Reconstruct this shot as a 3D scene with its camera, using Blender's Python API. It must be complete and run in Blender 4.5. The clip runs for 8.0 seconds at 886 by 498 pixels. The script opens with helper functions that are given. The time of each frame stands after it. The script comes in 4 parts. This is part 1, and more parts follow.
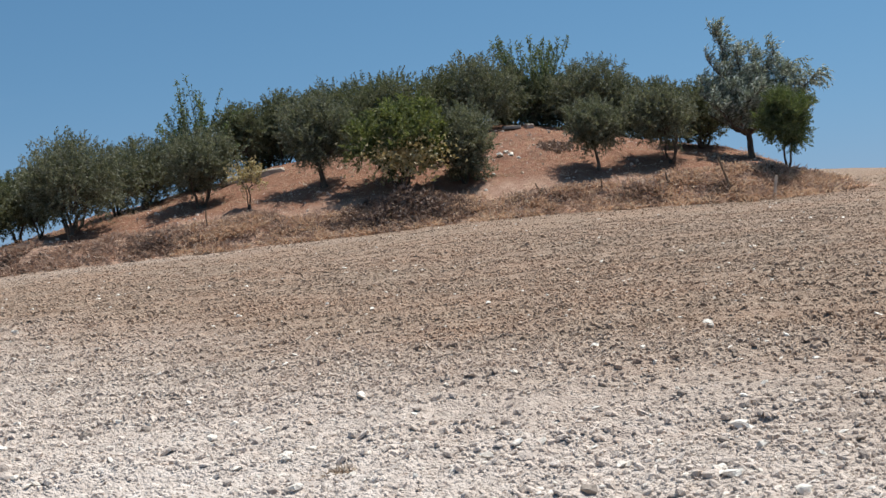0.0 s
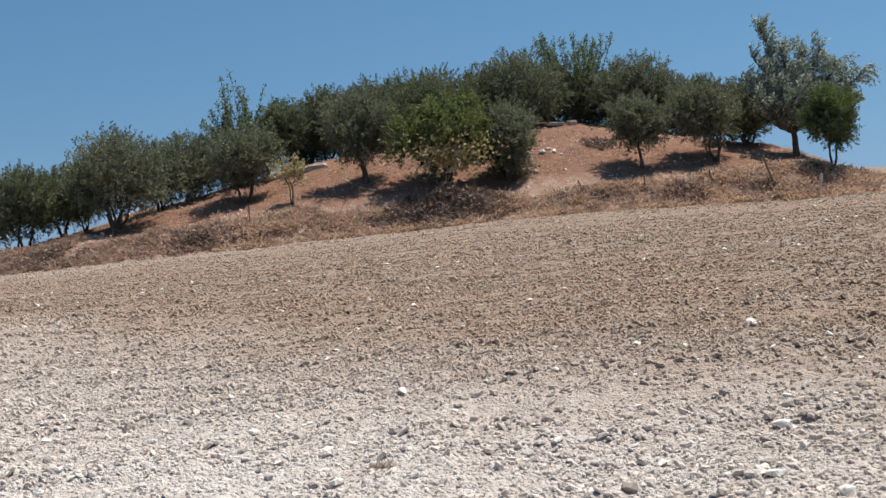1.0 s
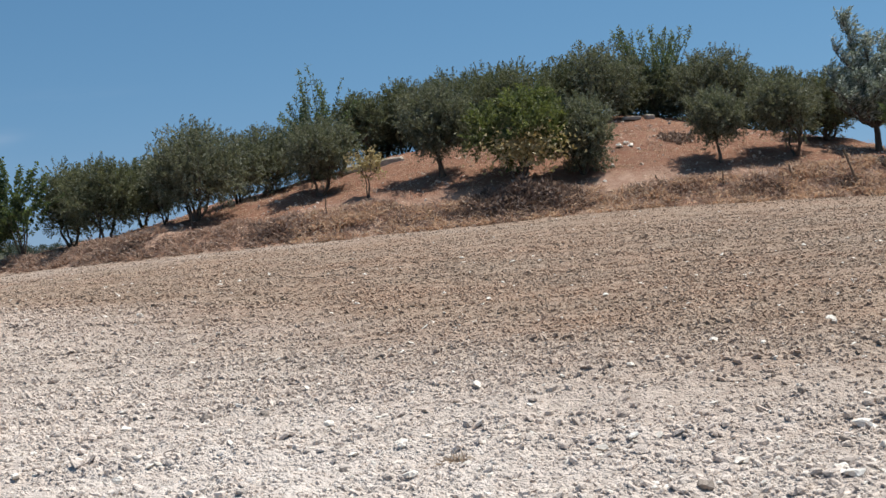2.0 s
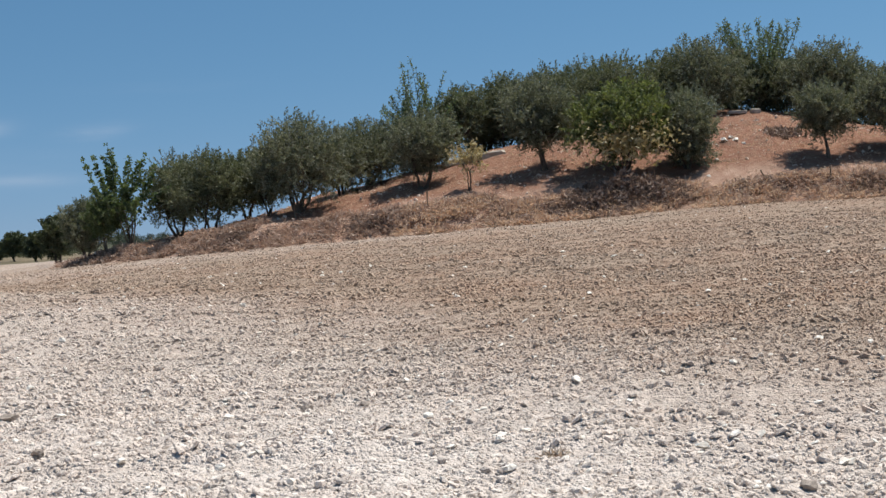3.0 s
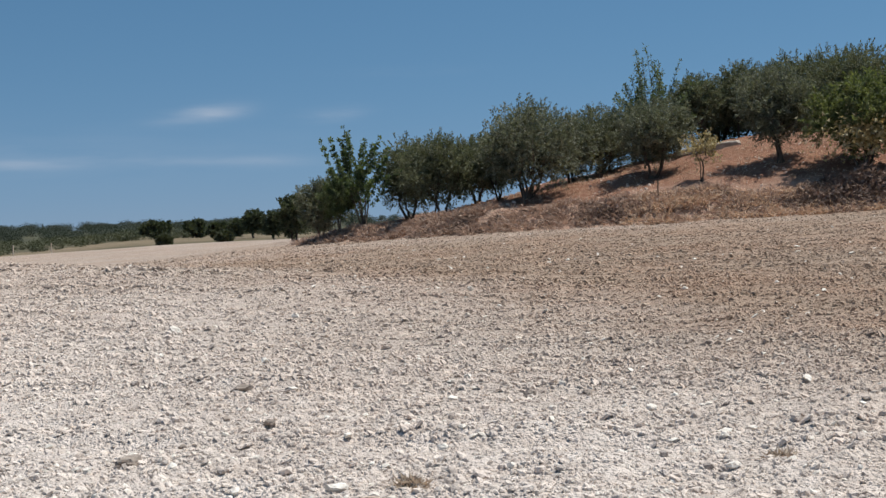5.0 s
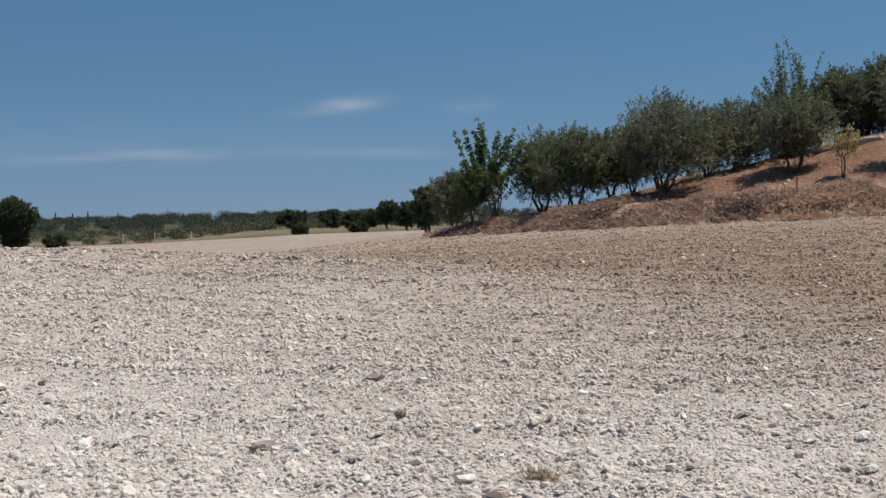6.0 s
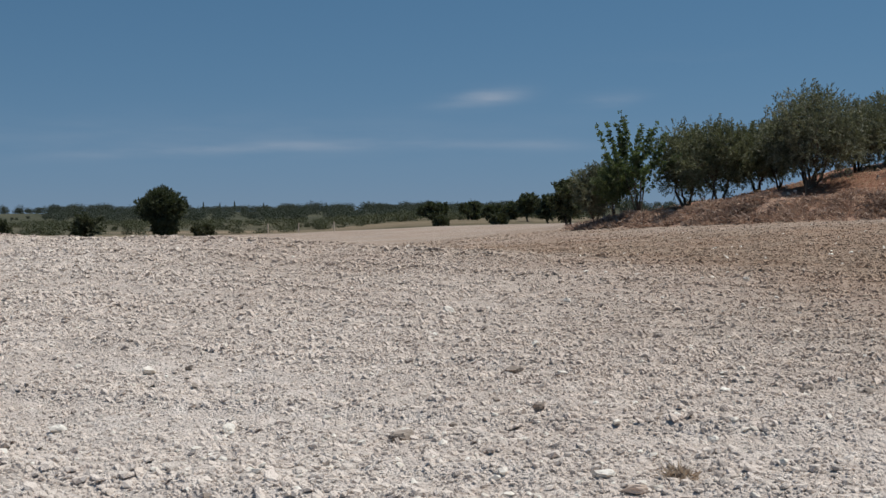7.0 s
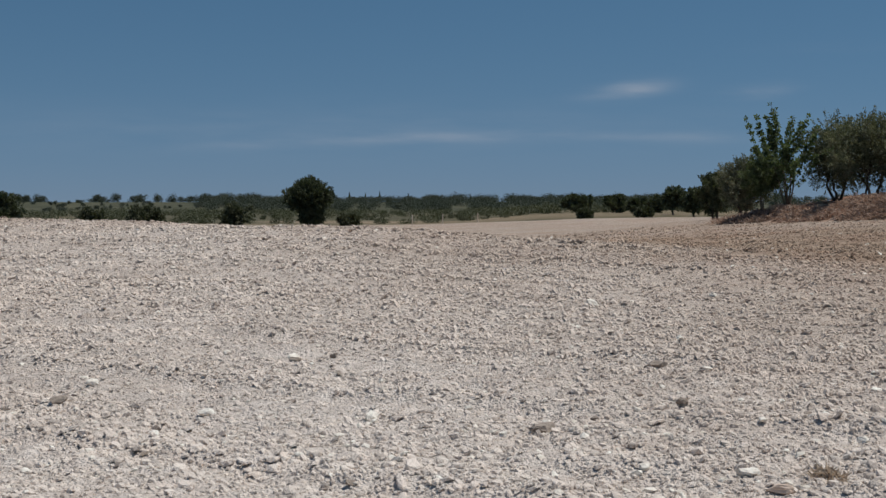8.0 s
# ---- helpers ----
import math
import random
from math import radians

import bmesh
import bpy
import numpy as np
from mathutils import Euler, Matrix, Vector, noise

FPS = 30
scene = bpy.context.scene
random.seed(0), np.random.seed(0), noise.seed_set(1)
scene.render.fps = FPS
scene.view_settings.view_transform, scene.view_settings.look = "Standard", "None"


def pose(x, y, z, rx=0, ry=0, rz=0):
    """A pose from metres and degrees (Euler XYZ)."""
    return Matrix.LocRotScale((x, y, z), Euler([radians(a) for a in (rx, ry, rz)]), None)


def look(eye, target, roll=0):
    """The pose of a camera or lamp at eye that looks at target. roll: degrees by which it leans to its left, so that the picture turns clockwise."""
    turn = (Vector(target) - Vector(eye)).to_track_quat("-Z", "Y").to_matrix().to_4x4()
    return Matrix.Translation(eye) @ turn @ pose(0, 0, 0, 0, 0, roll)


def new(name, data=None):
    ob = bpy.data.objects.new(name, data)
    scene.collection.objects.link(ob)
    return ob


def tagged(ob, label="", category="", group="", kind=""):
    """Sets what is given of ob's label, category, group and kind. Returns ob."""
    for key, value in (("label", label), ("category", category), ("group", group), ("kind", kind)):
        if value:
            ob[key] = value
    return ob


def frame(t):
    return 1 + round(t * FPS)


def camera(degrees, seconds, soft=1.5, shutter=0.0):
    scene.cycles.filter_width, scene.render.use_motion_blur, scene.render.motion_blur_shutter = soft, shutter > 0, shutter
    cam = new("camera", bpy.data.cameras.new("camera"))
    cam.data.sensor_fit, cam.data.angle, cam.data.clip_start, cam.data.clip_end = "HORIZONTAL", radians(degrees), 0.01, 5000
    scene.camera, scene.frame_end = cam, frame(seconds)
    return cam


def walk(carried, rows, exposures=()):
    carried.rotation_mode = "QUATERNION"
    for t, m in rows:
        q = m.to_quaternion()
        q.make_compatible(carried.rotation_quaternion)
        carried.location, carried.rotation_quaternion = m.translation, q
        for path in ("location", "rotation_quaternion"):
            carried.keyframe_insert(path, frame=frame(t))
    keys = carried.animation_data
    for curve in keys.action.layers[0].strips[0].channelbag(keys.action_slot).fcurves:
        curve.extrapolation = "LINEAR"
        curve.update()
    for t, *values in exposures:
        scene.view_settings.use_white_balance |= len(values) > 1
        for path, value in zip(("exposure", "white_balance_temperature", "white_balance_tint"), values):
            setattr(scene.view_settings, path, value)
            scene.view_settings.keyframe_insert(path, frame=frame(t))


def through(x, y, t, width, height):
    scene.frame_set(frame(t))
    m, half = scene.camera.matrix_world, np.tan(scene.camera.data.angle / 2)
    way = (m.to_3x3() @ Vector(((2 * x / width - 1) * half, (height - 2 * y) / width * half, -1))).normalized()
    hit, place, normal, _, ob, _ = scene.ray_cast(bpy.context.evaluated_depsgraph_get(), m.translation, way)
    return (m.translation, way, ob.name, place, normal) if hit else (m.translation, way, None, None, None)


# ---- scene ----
cam = camera(36.0, 8.0, soft=1.45)
EYE = 1.6
# seconds, metres to the right, ahead and up of the first eye, then yaw, pitch and roll in degrees
PATH = [
    (0.0, 0.000, 0.000, 0.000, 0.000, -1.056, 4.871),
    (0.5, -0.000, 0.000, 0.000, 0.660, -1.055, 4.699),
    (1.0, -0.000, 0.000, -0.000, 1.769, -1.058, 4.540),
    (1.5, -0.001, 0.000, -0.000, 3.153, -1.079, 4.369),
    (3.0, -0.002, 0.001, -0.000, 9.202, -1.076, 3.635),
    (3.5, -0.003, 0.001, -0.000, 11.358, -1.069, 3.180),
    (4.0, -0.003, 0.000, -0.000, 13.795, -1.074, 2.681),
    (4.5, -0.004, 0.000, -0.001, 16.177, -1.110, 2.285),
    (6.0, -0.005, -0.000, -0.001, 24.359, -1.321, 1.136),
    (6.5, -0.006, -0.000, -0.001, 27.142, -1.424, 0.846),
    (7.0, -0.006, -0.001, -0.001, 30.262, -1.555, 0.544),
    (7.5, -0.007, -0.001, -0.001, 33.149, -1.698, 0.286),
    (8.0, -0.007, -0.002, -0.001, 36.295, -1.875, 0.000),
]
walk(cam, [(t, pose(x, y, EYE + z, 90 + pitch, roll, yaw)) for t, x, y, z, yaw, pitch, roll in PATH],
     exposures=[(0.0, 0.12), (1.5, 0.14), (3.5, 0.14), (4.5, 0.01), (6.5, -0.34), (8.0, -0.60)])

# ---- daylight ----
SUN_AZ, SUN_EL = -66.0, 69.0   # degrees to the left of the way ahead, and above the horizon
world = bpy.data.worlds.new("summer_sky")
scene.world = world
world.use_nodes = True
wn, wl = world.node_tree.nodes, world.node_tree.links
wn.clear()


def wmath(op, a, b=None, c=None):
    n = wn.new("ShaderNodeMath")
    n.operation = op
    for i, v in enumerate((a, b, c)):
        if v is None:
            continue
        if isinstance(v, (int, float)):
            n.inputs[i].default_value = v
        else:
            wl.new(v, n.inputs[i])
    return n.outputs[0]


sky = wn.new("ShaderNodeTexSky")
sky.sky_type = "NISHITA"
sky.sun_disc = False
sky.sun_elevation = radians(SUN_EL)
sky.sun_rotation = radians(-SUN_AZ)
sky.altitude = 200
sky.air_density, sky.dust_density, sky.ozone_density = 1.0, 0.55, 1.6
coord = wn.new("ShaderNodeTexCoord")
sep = wn.new("ShaderNodeSeparateXYZ")
wl.new(coord.outputs["Generated"], sep.inputs[0])
azim = wmath("MULTIPLY", wmath("ARCTAN2", wmath("MULTIPLY", sep.outputs[0], -1.0), sep.outputs[1]), 57.2958)
# clear dry air: the lookup starts some degrees up, above the milky band
lift = wn.new("ShaderNodeVectorMath")
lift.operation = "MULTIPLY_ADD"
wl.new(coord.outputs["Generated"], lift.inputs[0])
lift.inputs[1].default_value, lift.inputs[2].default_value = (1, 1, 1.25), (0, 0, 0.17)
upward = wn.new("ShaderNodeVectorMath")
upward.operation = "NORMALIZE"
wl.new(lift.outputs[0], upward.inputs[0])
wl.new(upward.outputs[0], sky.inputs["Vector"])
elev = wmath("MULTIPLY", wmath("ARCSINE", sep.outputs[2]), 57.2958)
wisp_noise = wn.new("ShaderNodeTexNoise")
wmap = wn.new("ShaderNodeMapping")
wmap.inputs["Scale"].default_value = (9, 9, 60)
wl.new(coord.outputs["Generated"], wmap.inputs[0])
wl.new(wmap.outputs[0], wisp_noise.inputs["Vector"])
wisp_noise.inputs["Scale"].default_value = 1.6
wisp_noise.inputs["Detail"].default_value = 6
cover = None
# thin cirrus: azimuth, elevation, half length, half height, strength, tilt
for az, el, rx, ry, k, tilt in ((28.6, 4.75, 1.5, 0.34, 0.50, -0.09), (23.2, 4.62, 1.1, 0.26, 0.34, -0.05), (38.6, 2.72, 6.5, 0.22, 0.26, -0.035),
                                (27.0, 2.75, 3.0, 0.22, 0.16, 0.0), (40.0, 3.1, 16.0, 0.9, 0.10, 0.0), (20.5, 6.3, 2.4, 0.2, 0.05, 0.0)):
    da = wmath("SUBTRACT", azim, az)
    de = wmath("SUBTRACT", wmath("SUBTRACT", elev, el), wmath("MULTIPLY", da, tilt))
    g = wmath("ADD", wmath("POWER", wmath("ABSOLUTE", wmath("DIVIDE", da, rx)), 2.0), wmath("POWER", wmath("ABSOLUTE", wmath("DIVIDE", de, ry)), 2.0))
    e = wmath("MULTIPLY", wmath("EXPONENT", wmath("MULTIPLY", g, -1.0)), k)
    cover = e if cover is None else wmath("ADD", cover, e)
cover = wmath("MULTIPLY", cover, wmath("MULTIPLY_ADD", wisp_noise.outputs["Fac"], 3.4, -0.95))
cover = wmath("MINIMUM", wmath("MAXIMUM", cover, 0.0), 0.8)
# dry summer haze, thickest at the horizon
haze = wmath("MULTIPLY", wmath("EXPONENT", wmath("MULTIPLY", wmath("MAXIMUM", elev, 0.0), -0.30)), 0.50)
mixw = wn.new("ShaderNodeMix")
mixw.data_type = "RGBA"
wl.new(cover, mixw.inputs["Factor"])
tint = wn.new("ShaderNodeMix")
tint.data_type, tint.blend_type = "RGBA", "MULTIPLY"
tint.inputs["Factor"].default_value = 1.0
wl.new(sky.outputs[0], tint.inputs["A"])
tint.inputs["B"].default_value = (0.765, 1.145, 1.21, 1)
veil = wn.new("ShaderNodeMix")
veil.data_type = "RGBA"
wl.new(haze, veil.inputs["Factor"])
wl.new(tint.outputs["Result"], veil.inputs["A"])
veil.inputs["B"].default_value = (3.85, 4.05, 5.3, 1)
wl.new(veil.outputs["Result"], mixw.inputs["A"])
mixw.inputs["B"].default_value = (5.6, 6.5, 7.9, 1)
bg = wn.new("ShaderNodeBackground")
bg.inputs["Strength"].default_value = 0.081
wl.new(mixw.outputs["Result"], bg.inputs["Color"])
wout = wn.new("ShaderNodeOutputWorld")
wl.new(bg.outputs[0], wout.inputs["Surface"])

sun = new("sun", bpy.data.lights.new("sun", "SUN"))
sun.data.energy, sun.data.angle, sun.data.color = 5.0, radians(0.55), (1.0, 0.955, 0.88)
_a, _e = radians(SUN_AZ), radians(SUN_EL)
sun.matrix_world = look((-math.sin(_a) * math.cos(_e) * 90, math.cos(_a) * math.cos(_e) * 90, math.sin(_e) * 90), (0, 0, 0))


# ---- materials ----
class Nodes:
    """A small builder for one node material."""

    def __init__(self, name, rough=0.9, spec=0.2):
        self.mat = bpy.data.materials.new(name)
        self.mat.use_nodes = True
        self.n, self.l = self.mat.node_tree.nodes, self.mat.node_tree.links
        self.bsdf = self.n["Principled BSDF"]
        self.bsdf.inputs["Roughness"].default_value = rough
        self.bsdf.inputs["Specular IOR Level"].default_value = spec
        self.pos = self.n.new("ShaderNodeNewGeometry")

    def put(self, socket, v):
        if isinstance(v, (int, float)):
            socket.default_value = v
        elif isinstance(v, tuple):
            socket.default_value = (*v, 1) if len(v) == 3 else v
        else:
            self.l.new(v, socket)

    def noise(self, scale, detail=4, rough=0.6, stretch=None):
        n = self.n.new("ShaderNodeTexNoise")
        n.inputs["Scale"].default_value, n.inputs["Detail"].default_value, n.inputs["Roughness"].default_value = scale, detail, rough
        src = self.pos.outputs["Position"]
        if stretch:
            m = self.n.new("ShaderNodeMapping")
            m.inputs["Scale"].default_value = stretch
            self.l.new(src, m.inputs[0])
            src = m.outputs[0]
        self.l.new(src, n.inputs["Vector"])
        return n.outputs["Fac"]

    def ramp(self, fac, a, b):
        """fac rescaled so that a..b becomes 0..1."""
        n = self.n.new("ShaderNodeMapRange")
        n.inputs["From Min"].default_value, n.inputs["From Max"].default_value = a, b
        self.put(n.inputs["Value"], fac)
        return n.outputs["Result"]

    def math(self, op, a, b):
        n = self.n.new("ShaderNodeMath")
        n.operation = op
        self.put(n.inputs[0], a)
        self.put(n.inputs[1], b)
        return n.outputs[0]

    def mix(self, fac, a, b, blend="MIX"):
        n = self.n.new("ShaderNodeMix")
        n.data_type, n.blend_type = "RGBA", blend
        self.put(n.inputs["Factor"], fac)
        self.put(n.inputs["A"], a)
        self.put(n.inputs["B"], b)
        return n.outputs["Result"]

    def attr(self, name):
        n = self.n.new("ShaderNodeAttribute")
        n.attribute_name = name
        s = self.n.new("ShaderNodeSeparateColor")
        self.l.new(n.outputs["Color"], s.inputs[0])
        return s.outputs

    def bump(self, fac, dist, strength=1.0):
        n = self.n.new("ShaderNodeBump")
        n.inputs["Distance"].default_value, n.inputs["Strength"].default_value = dist, strength
        self.l.new(fac, n.inputs["Height"])
        self.l.new(n.outputs[0], self.bsdf.inputs["Normal"])

    def colour(self, v):
        self.put(self.bsdf.inputs["Base Color"], v)
        return self.mat


def make_field_soil(m, brown):
    """Dry tilled marl: pale grey clods, browner where the topsoil is deeper."""
    grey = m.mix(m.ramp(m.noise(0.45, 5), 0.35, 0.68), (0.720, 0.640, 0.582), (0.625, 0.545, 0.490))
    grey = m.mix(m.ramp(m.noise(7.0, 5, 0.7), 0.42, 0.72), grey, (0.775, 0.708, 0.650))
    dark = m.mix(m.ramp(m.noise(0.35, 5), 0.38, 0.66), (0.362, 0.275, 0.210), (0.380, 0.262, 0.190))
    dark = m.mix(m.ramp(m.noise(9.0, 4, 0.7), 0.45, 0.75), dark, (0.46, 0.362, 0.282))
    return m.mix(brown, grey, dark)


g = Nodes("ground_soil", 0.95, 0.1)
zr, zg, zb = g.attr("zone")[0:3]
band = g.math("ADD", zg, g.math("MULTIPLY", g.math("SUBTRACT", g.noise(0.28, 4), 0.5), 0.5))
# soil tone lowered to stand in for shade between the clods
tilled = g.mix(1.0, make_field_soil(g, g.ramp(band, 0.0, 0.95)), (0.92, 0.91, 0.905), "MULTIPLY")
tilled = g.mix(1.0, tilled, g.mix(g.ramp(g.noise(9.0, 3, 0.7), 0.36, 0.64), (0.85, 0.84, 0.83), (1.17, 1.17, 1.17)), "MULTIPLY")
earth = g.mix(g.ramp(g.noise(0.8, 5), 0.35, 0.65), (0.298, 0.156, 0.102), (0.225, 0.110, 0.074))
earth = g.mix(g.ramp(g.noise(5.0, 5, 0.7), 0.48, 0.7), earth, (0.37, 0.24, 0.168))
straw = g.mix(g.ramp(g.noise(2.2, 5, 0.7), 0.4, 0.62), (0.40, 0.25, 0.185), (0.55, 0.395, 0.30))
earth = g.mix(g.ramp(g.noise(1.7, 6, 0.75), 0.52, 0.66), earth, (0.20, 0.115, 0.08))
earth = g.mix(g.ramp(g.noise(11.0, 4, 0.8), 0.60, 0.70), earth, (0.50, 0.40, 0.31))
earth = g.mix(g.attr("cover")[0], earth, straw)
scrub = g.mix(g.ramp(g.noise(0.03, 5), 0.42, 0.58), (0.30, 0.228, 0.158), (0.145, 0.125, 0.080))
scrub = g.mix(g.ramp(g.noise(0.6, 4), 0.45, 0.7), scrub, (0.17, 0.14, 0.085))
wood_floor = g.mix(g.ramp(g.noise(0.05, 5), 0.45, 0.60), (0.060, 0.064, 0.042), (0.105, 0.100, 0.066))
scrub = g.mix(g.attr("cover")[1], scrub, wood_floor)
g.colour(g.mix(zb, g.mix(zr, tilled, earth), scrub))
crumbs = g.n.new("ShaderNodeTexVoronoi")
crumbs.feature = "SMOOTH_F1"
crumbs.inputs["Scale"].default_value, crumbs.inputs["Detail"].default_value, crumbs.inputs["Smoothness"].default_value = 34.0, 2.0, 0.25
g.l.new(g.pos.outputs["Position"], crumbs.inputs["Vector"])
g.bump(g.math("SUBTRACT", g.math("ADD", g.noise(11.0, 5, 0.7), g.math("MULTIPLY", g.noise(42.0, 3, 0.7), 0.4)), g.math("MULTIPLY", crumbs.outputs["Distance"], 0.75)), 0.032, 1.0)
GROUND = g.mat

c = Nodes("clod_soil", 0.95, 0.1)
island = c.pos.outputs["Random Per Island"]
band = c.math("ADD", c.attr("zone")[1], c.math("MULTIPLY", c.math("SUBTRACT", c.noise(0.28, 4), 0.5), 0.5))
body = make_field_soil(c, c.ramp(band, 0.0, 0.95))
# random clod tones, raised overall so tops look sunlit against the soil
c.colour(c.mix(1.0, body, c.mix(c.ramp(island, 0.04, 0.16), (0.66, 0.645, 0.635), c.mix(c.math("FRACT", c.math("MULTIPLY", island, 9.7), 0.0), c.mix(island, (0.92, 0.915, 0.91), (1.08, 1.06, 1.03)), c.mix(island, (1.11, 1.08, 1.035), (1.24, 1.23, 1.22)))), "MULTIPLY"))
c.bump(c.noise(38.0, 5, 0.75), 0.02, 0.9)
CLOD = c.mat

s = Nodes("pale_limestone", 0.85, 0.25)
tone = s.mix(s.pos.outputs["Random Per Island"], (0.72, 0.66, 0.58), (0.86, 0.82, 0.745))
s.colour(s.mix(s.ramp(s.noise(18.0, 5), 0.45, 0.7), tone, (0.62, 0.55, 0.47)))
s.bump(s.noise(40.0, 5, 0.7), 0.01, 0.6)
STONE = s.mat

s = Nodes("pink_limestone", 0.85, 0.25)
s.colour(s.mix(s.ramp(s.noise(14.0, 5), 0.4, 0.7), (0.68, 0.54, 0.44), (0.60, 0.47, 0.38)))
s.bump(s.noise(40.0, 5, 0.7), 0.01, 0.6)
PINK = s.mat

# dark brown soil, deepened further to stand in for shaded sides
s = Nodes("dark_clod", 0.95, 0.1)
s.colour(s.mix(s.ramp(s.noise(14.0, 5), 0.4, 0.7), (0.34, 0.288, 0.245), (0.23, 0.193, 0.162)))
s.bump(s.noise(40.0, 5, 0.7), 0.012, 0.8)
DARK = s.mat


def leaf_material(name, dark, light, pale, pale_share=0.15, glow=0.25, rough=0.65, through=(1.2, 1.3, 0.6)):
    m = Nodes(name, rough, 0.2)
    r = m.pos.outputs["Random Per Island"]
    col = m.mix(m.ramp(m.noise(2.1, 4), 0.36, 0.64), dark, light)
    col = m.mix(m.ramp(r, 1 - pale_share - 0.1, 1.0), col, pale)
    col = m.mix(m.ramp(m.math("FRACT", m.math("MULTIPLY", r, 7.13), 0.0), 0.0, 1.0), m.mix(1.0, col, (0.80, 0.81, 0.80), "MULTIPLY"), col)
    m.colour(col)
    tr = m.n.new("ShaderNodeBsdfTranslucent")
    m.put(tr.inputs["Color"], m.mix(1.0, col, through, "MULTIPLY"))
    add = m.n.new("ShaderNodeMixShader")
    add.inputs[0].default_value = glow
    m.l.new(m.bsdf.outputs[0], add.inputs[1])
    m.l.new(tr.outputs[0], add.inputs[2])
    m.l.new(add.outputs[0], m.n["Material Output"].inputs["Surface"])
    return m.mat


OLIVE = leaf_material("olive_leaf", (0.108, 0.118, 0.080), (0.230, 0.234, 0.170), (0.325, 0.33, 0.262), 0.30, 0.33, 0.65, (1.08, 1.12, 0.7))
OLIVE_DARK = leaf_material("dark_olive_leaf", (0.102, 0.112, 0.066), (0.210, 0.216, 0.140), (0.28, 0.295, 0.215), 0.25, 0.32, 0.65, (1.08, 1.12, 0.7))
GREEN = leaf_material("fresh_green_leaf", (0.092, 0.116, 0.060), (0.138, 0.165, 0.086), (0.23, 0.26, 0.165), 0.25, 0.38)
FIG = leaf_material("broad_green_leaf", (0.108, 0.128, 0.060), (0.195, 0.215, 0.100), (0.30, 0.31, 0.17), 0.2, 0.35)
YELLOW = leaf_material("yellowing_leaf", (0.44, 0.34, 0.17), (0.50, 0.42, 0.22), (0.64, 0.57, 0.40), 0.3, 0.25, 0.6, (1.1, 1.05, 0.7))
SILVER = leaf_material("silver_leaf", (0.16, 0.19, 0.15), (0.27, 0.30, 0.255), (0.70, 0.73, 0.70), 0.42, 0.25, 0.45, (1.1, 1.15, 0.8))
ALMOND = leaf_material("almond_leaf", (0.110, 0.140, 0.085), (0.165, 0.195, 0.125), (0.28, 0.31, 0.23), 0.3, 0.36)
MULBERRY = leaf_material("mulberry_leaf", (0.076, 0.108, 0.058), (0.124, 0.160, 0.086), (0.22, 0.26, 0.17), 0.3, 0.42)
# leaf green shifted towards grey to stand in for distance haze
WOODS = leaf_material("hazed_wood_leaf", (0.064, 0.075, 0.062), (0.086, 0.098, 0.081), (0.094, 0.106, 0.087), 0.1, 0.25)
OAK = leaf_material("evergreen_oak_leaf", (0.068, 0.080, 0.050), (0.105, 0.118, 0.072), (0.14, 0.15, 0.10), 0.10, 0.25)
SCRUB = leaf_material("scrub_leaf", (0.075, 0.082, 0.050), (0.125, 0.128, 0.078), (0.16, 0.16, 0.11), 0.15, 0.2)
DRYGRASS = leaf_material("dry_grass", (0.57, 0.395, 0.29), (0.68, 0.50, 0.38), (0.78, 0.65, 0.53), 0.3, 0.45, 0.8, (1, 0.92, 0.8))
DRYWEED = leaf_material("dry_weed", (0.37, 0.25, 0.19), (0.50, 0.36, 0.285), (0.66, 0.53, 0.44), 0.3, 0.42, 0.8, (1, 0.92, 0.85))
TUFT = leaf_material("bleached_weed", (0.47, 0.37, 0.28), (0.58, 0.47, 0.37), (0.70, 0.60, 0.50), 0.3, 0.4, 0.8, (1, 0.95, 0.9))
DEADLEAF = leaf_material("dead_leaf", (0.19, 0.128, 0.102), (0.31, 0.222, 0.178), (0.58, 0.46, 0.38), 0.3, 0.25, 0.8, (1, 0.9, 0.8))

b = Nodes("olive_bark", 0.9, 0.15)
b.colour(b.mix(b.ramp(b.noise(9.0, 5, 0.7, (1, 1, 0.25)), 0.4, 0.65), (0.075, 0.058, 0.045), (0.15, 0.125, 0.10)))
b.bump(b.noise(22.0, 5, 0.7, (1, 1, 0.2)), 0.02, 0.8)
BARK = b.mat
b = Nodes("weathered_wood", 0.9, 0.15)
b.colour(b.mix(b.ramp(b.noise(14.0, 5, 0.7, (1, 1, 0.1)), 0.4, 0.65), (0.21, 0.155, 0.11), (0.13, 0.095, 0.07)))
b.bump(b.noise(30.0, 5, 0.7, (1, 1, 0.1)), 0.01, 0.7)
WOOD = b.mat
b = Nodes("pale_weathered_wood", 0.85, 0.15)
b.colour(b.mix(b.ramp(b.noise(14.0, 5, 0.7, (1, 1, 0.1)), 0.4, 0.65), (0.62, 0.52, 0.42), (0.48, 0.38, 0.30)))
b.bump(b.noise(30.0, 5, 0.7, (1, 1, 0.1)), 0.01, 0.7)
PALEWOOD = b.mat
b = Nodes("old_concrete", 0.9, 0.2)
b.colour(b.mix(b.ramp(b.noise(5.0, 6, 0.7), 0.4, 0.65), (0.50, 0.44, 0.37), (0.36, 0.31, 0.255)))
b.bump(b.noise(20.0, 5, 0.7), 0.02, 0.7)
CONCRETE = b.mat
b = Nodes("twig_bark", 0.9, 0.15)
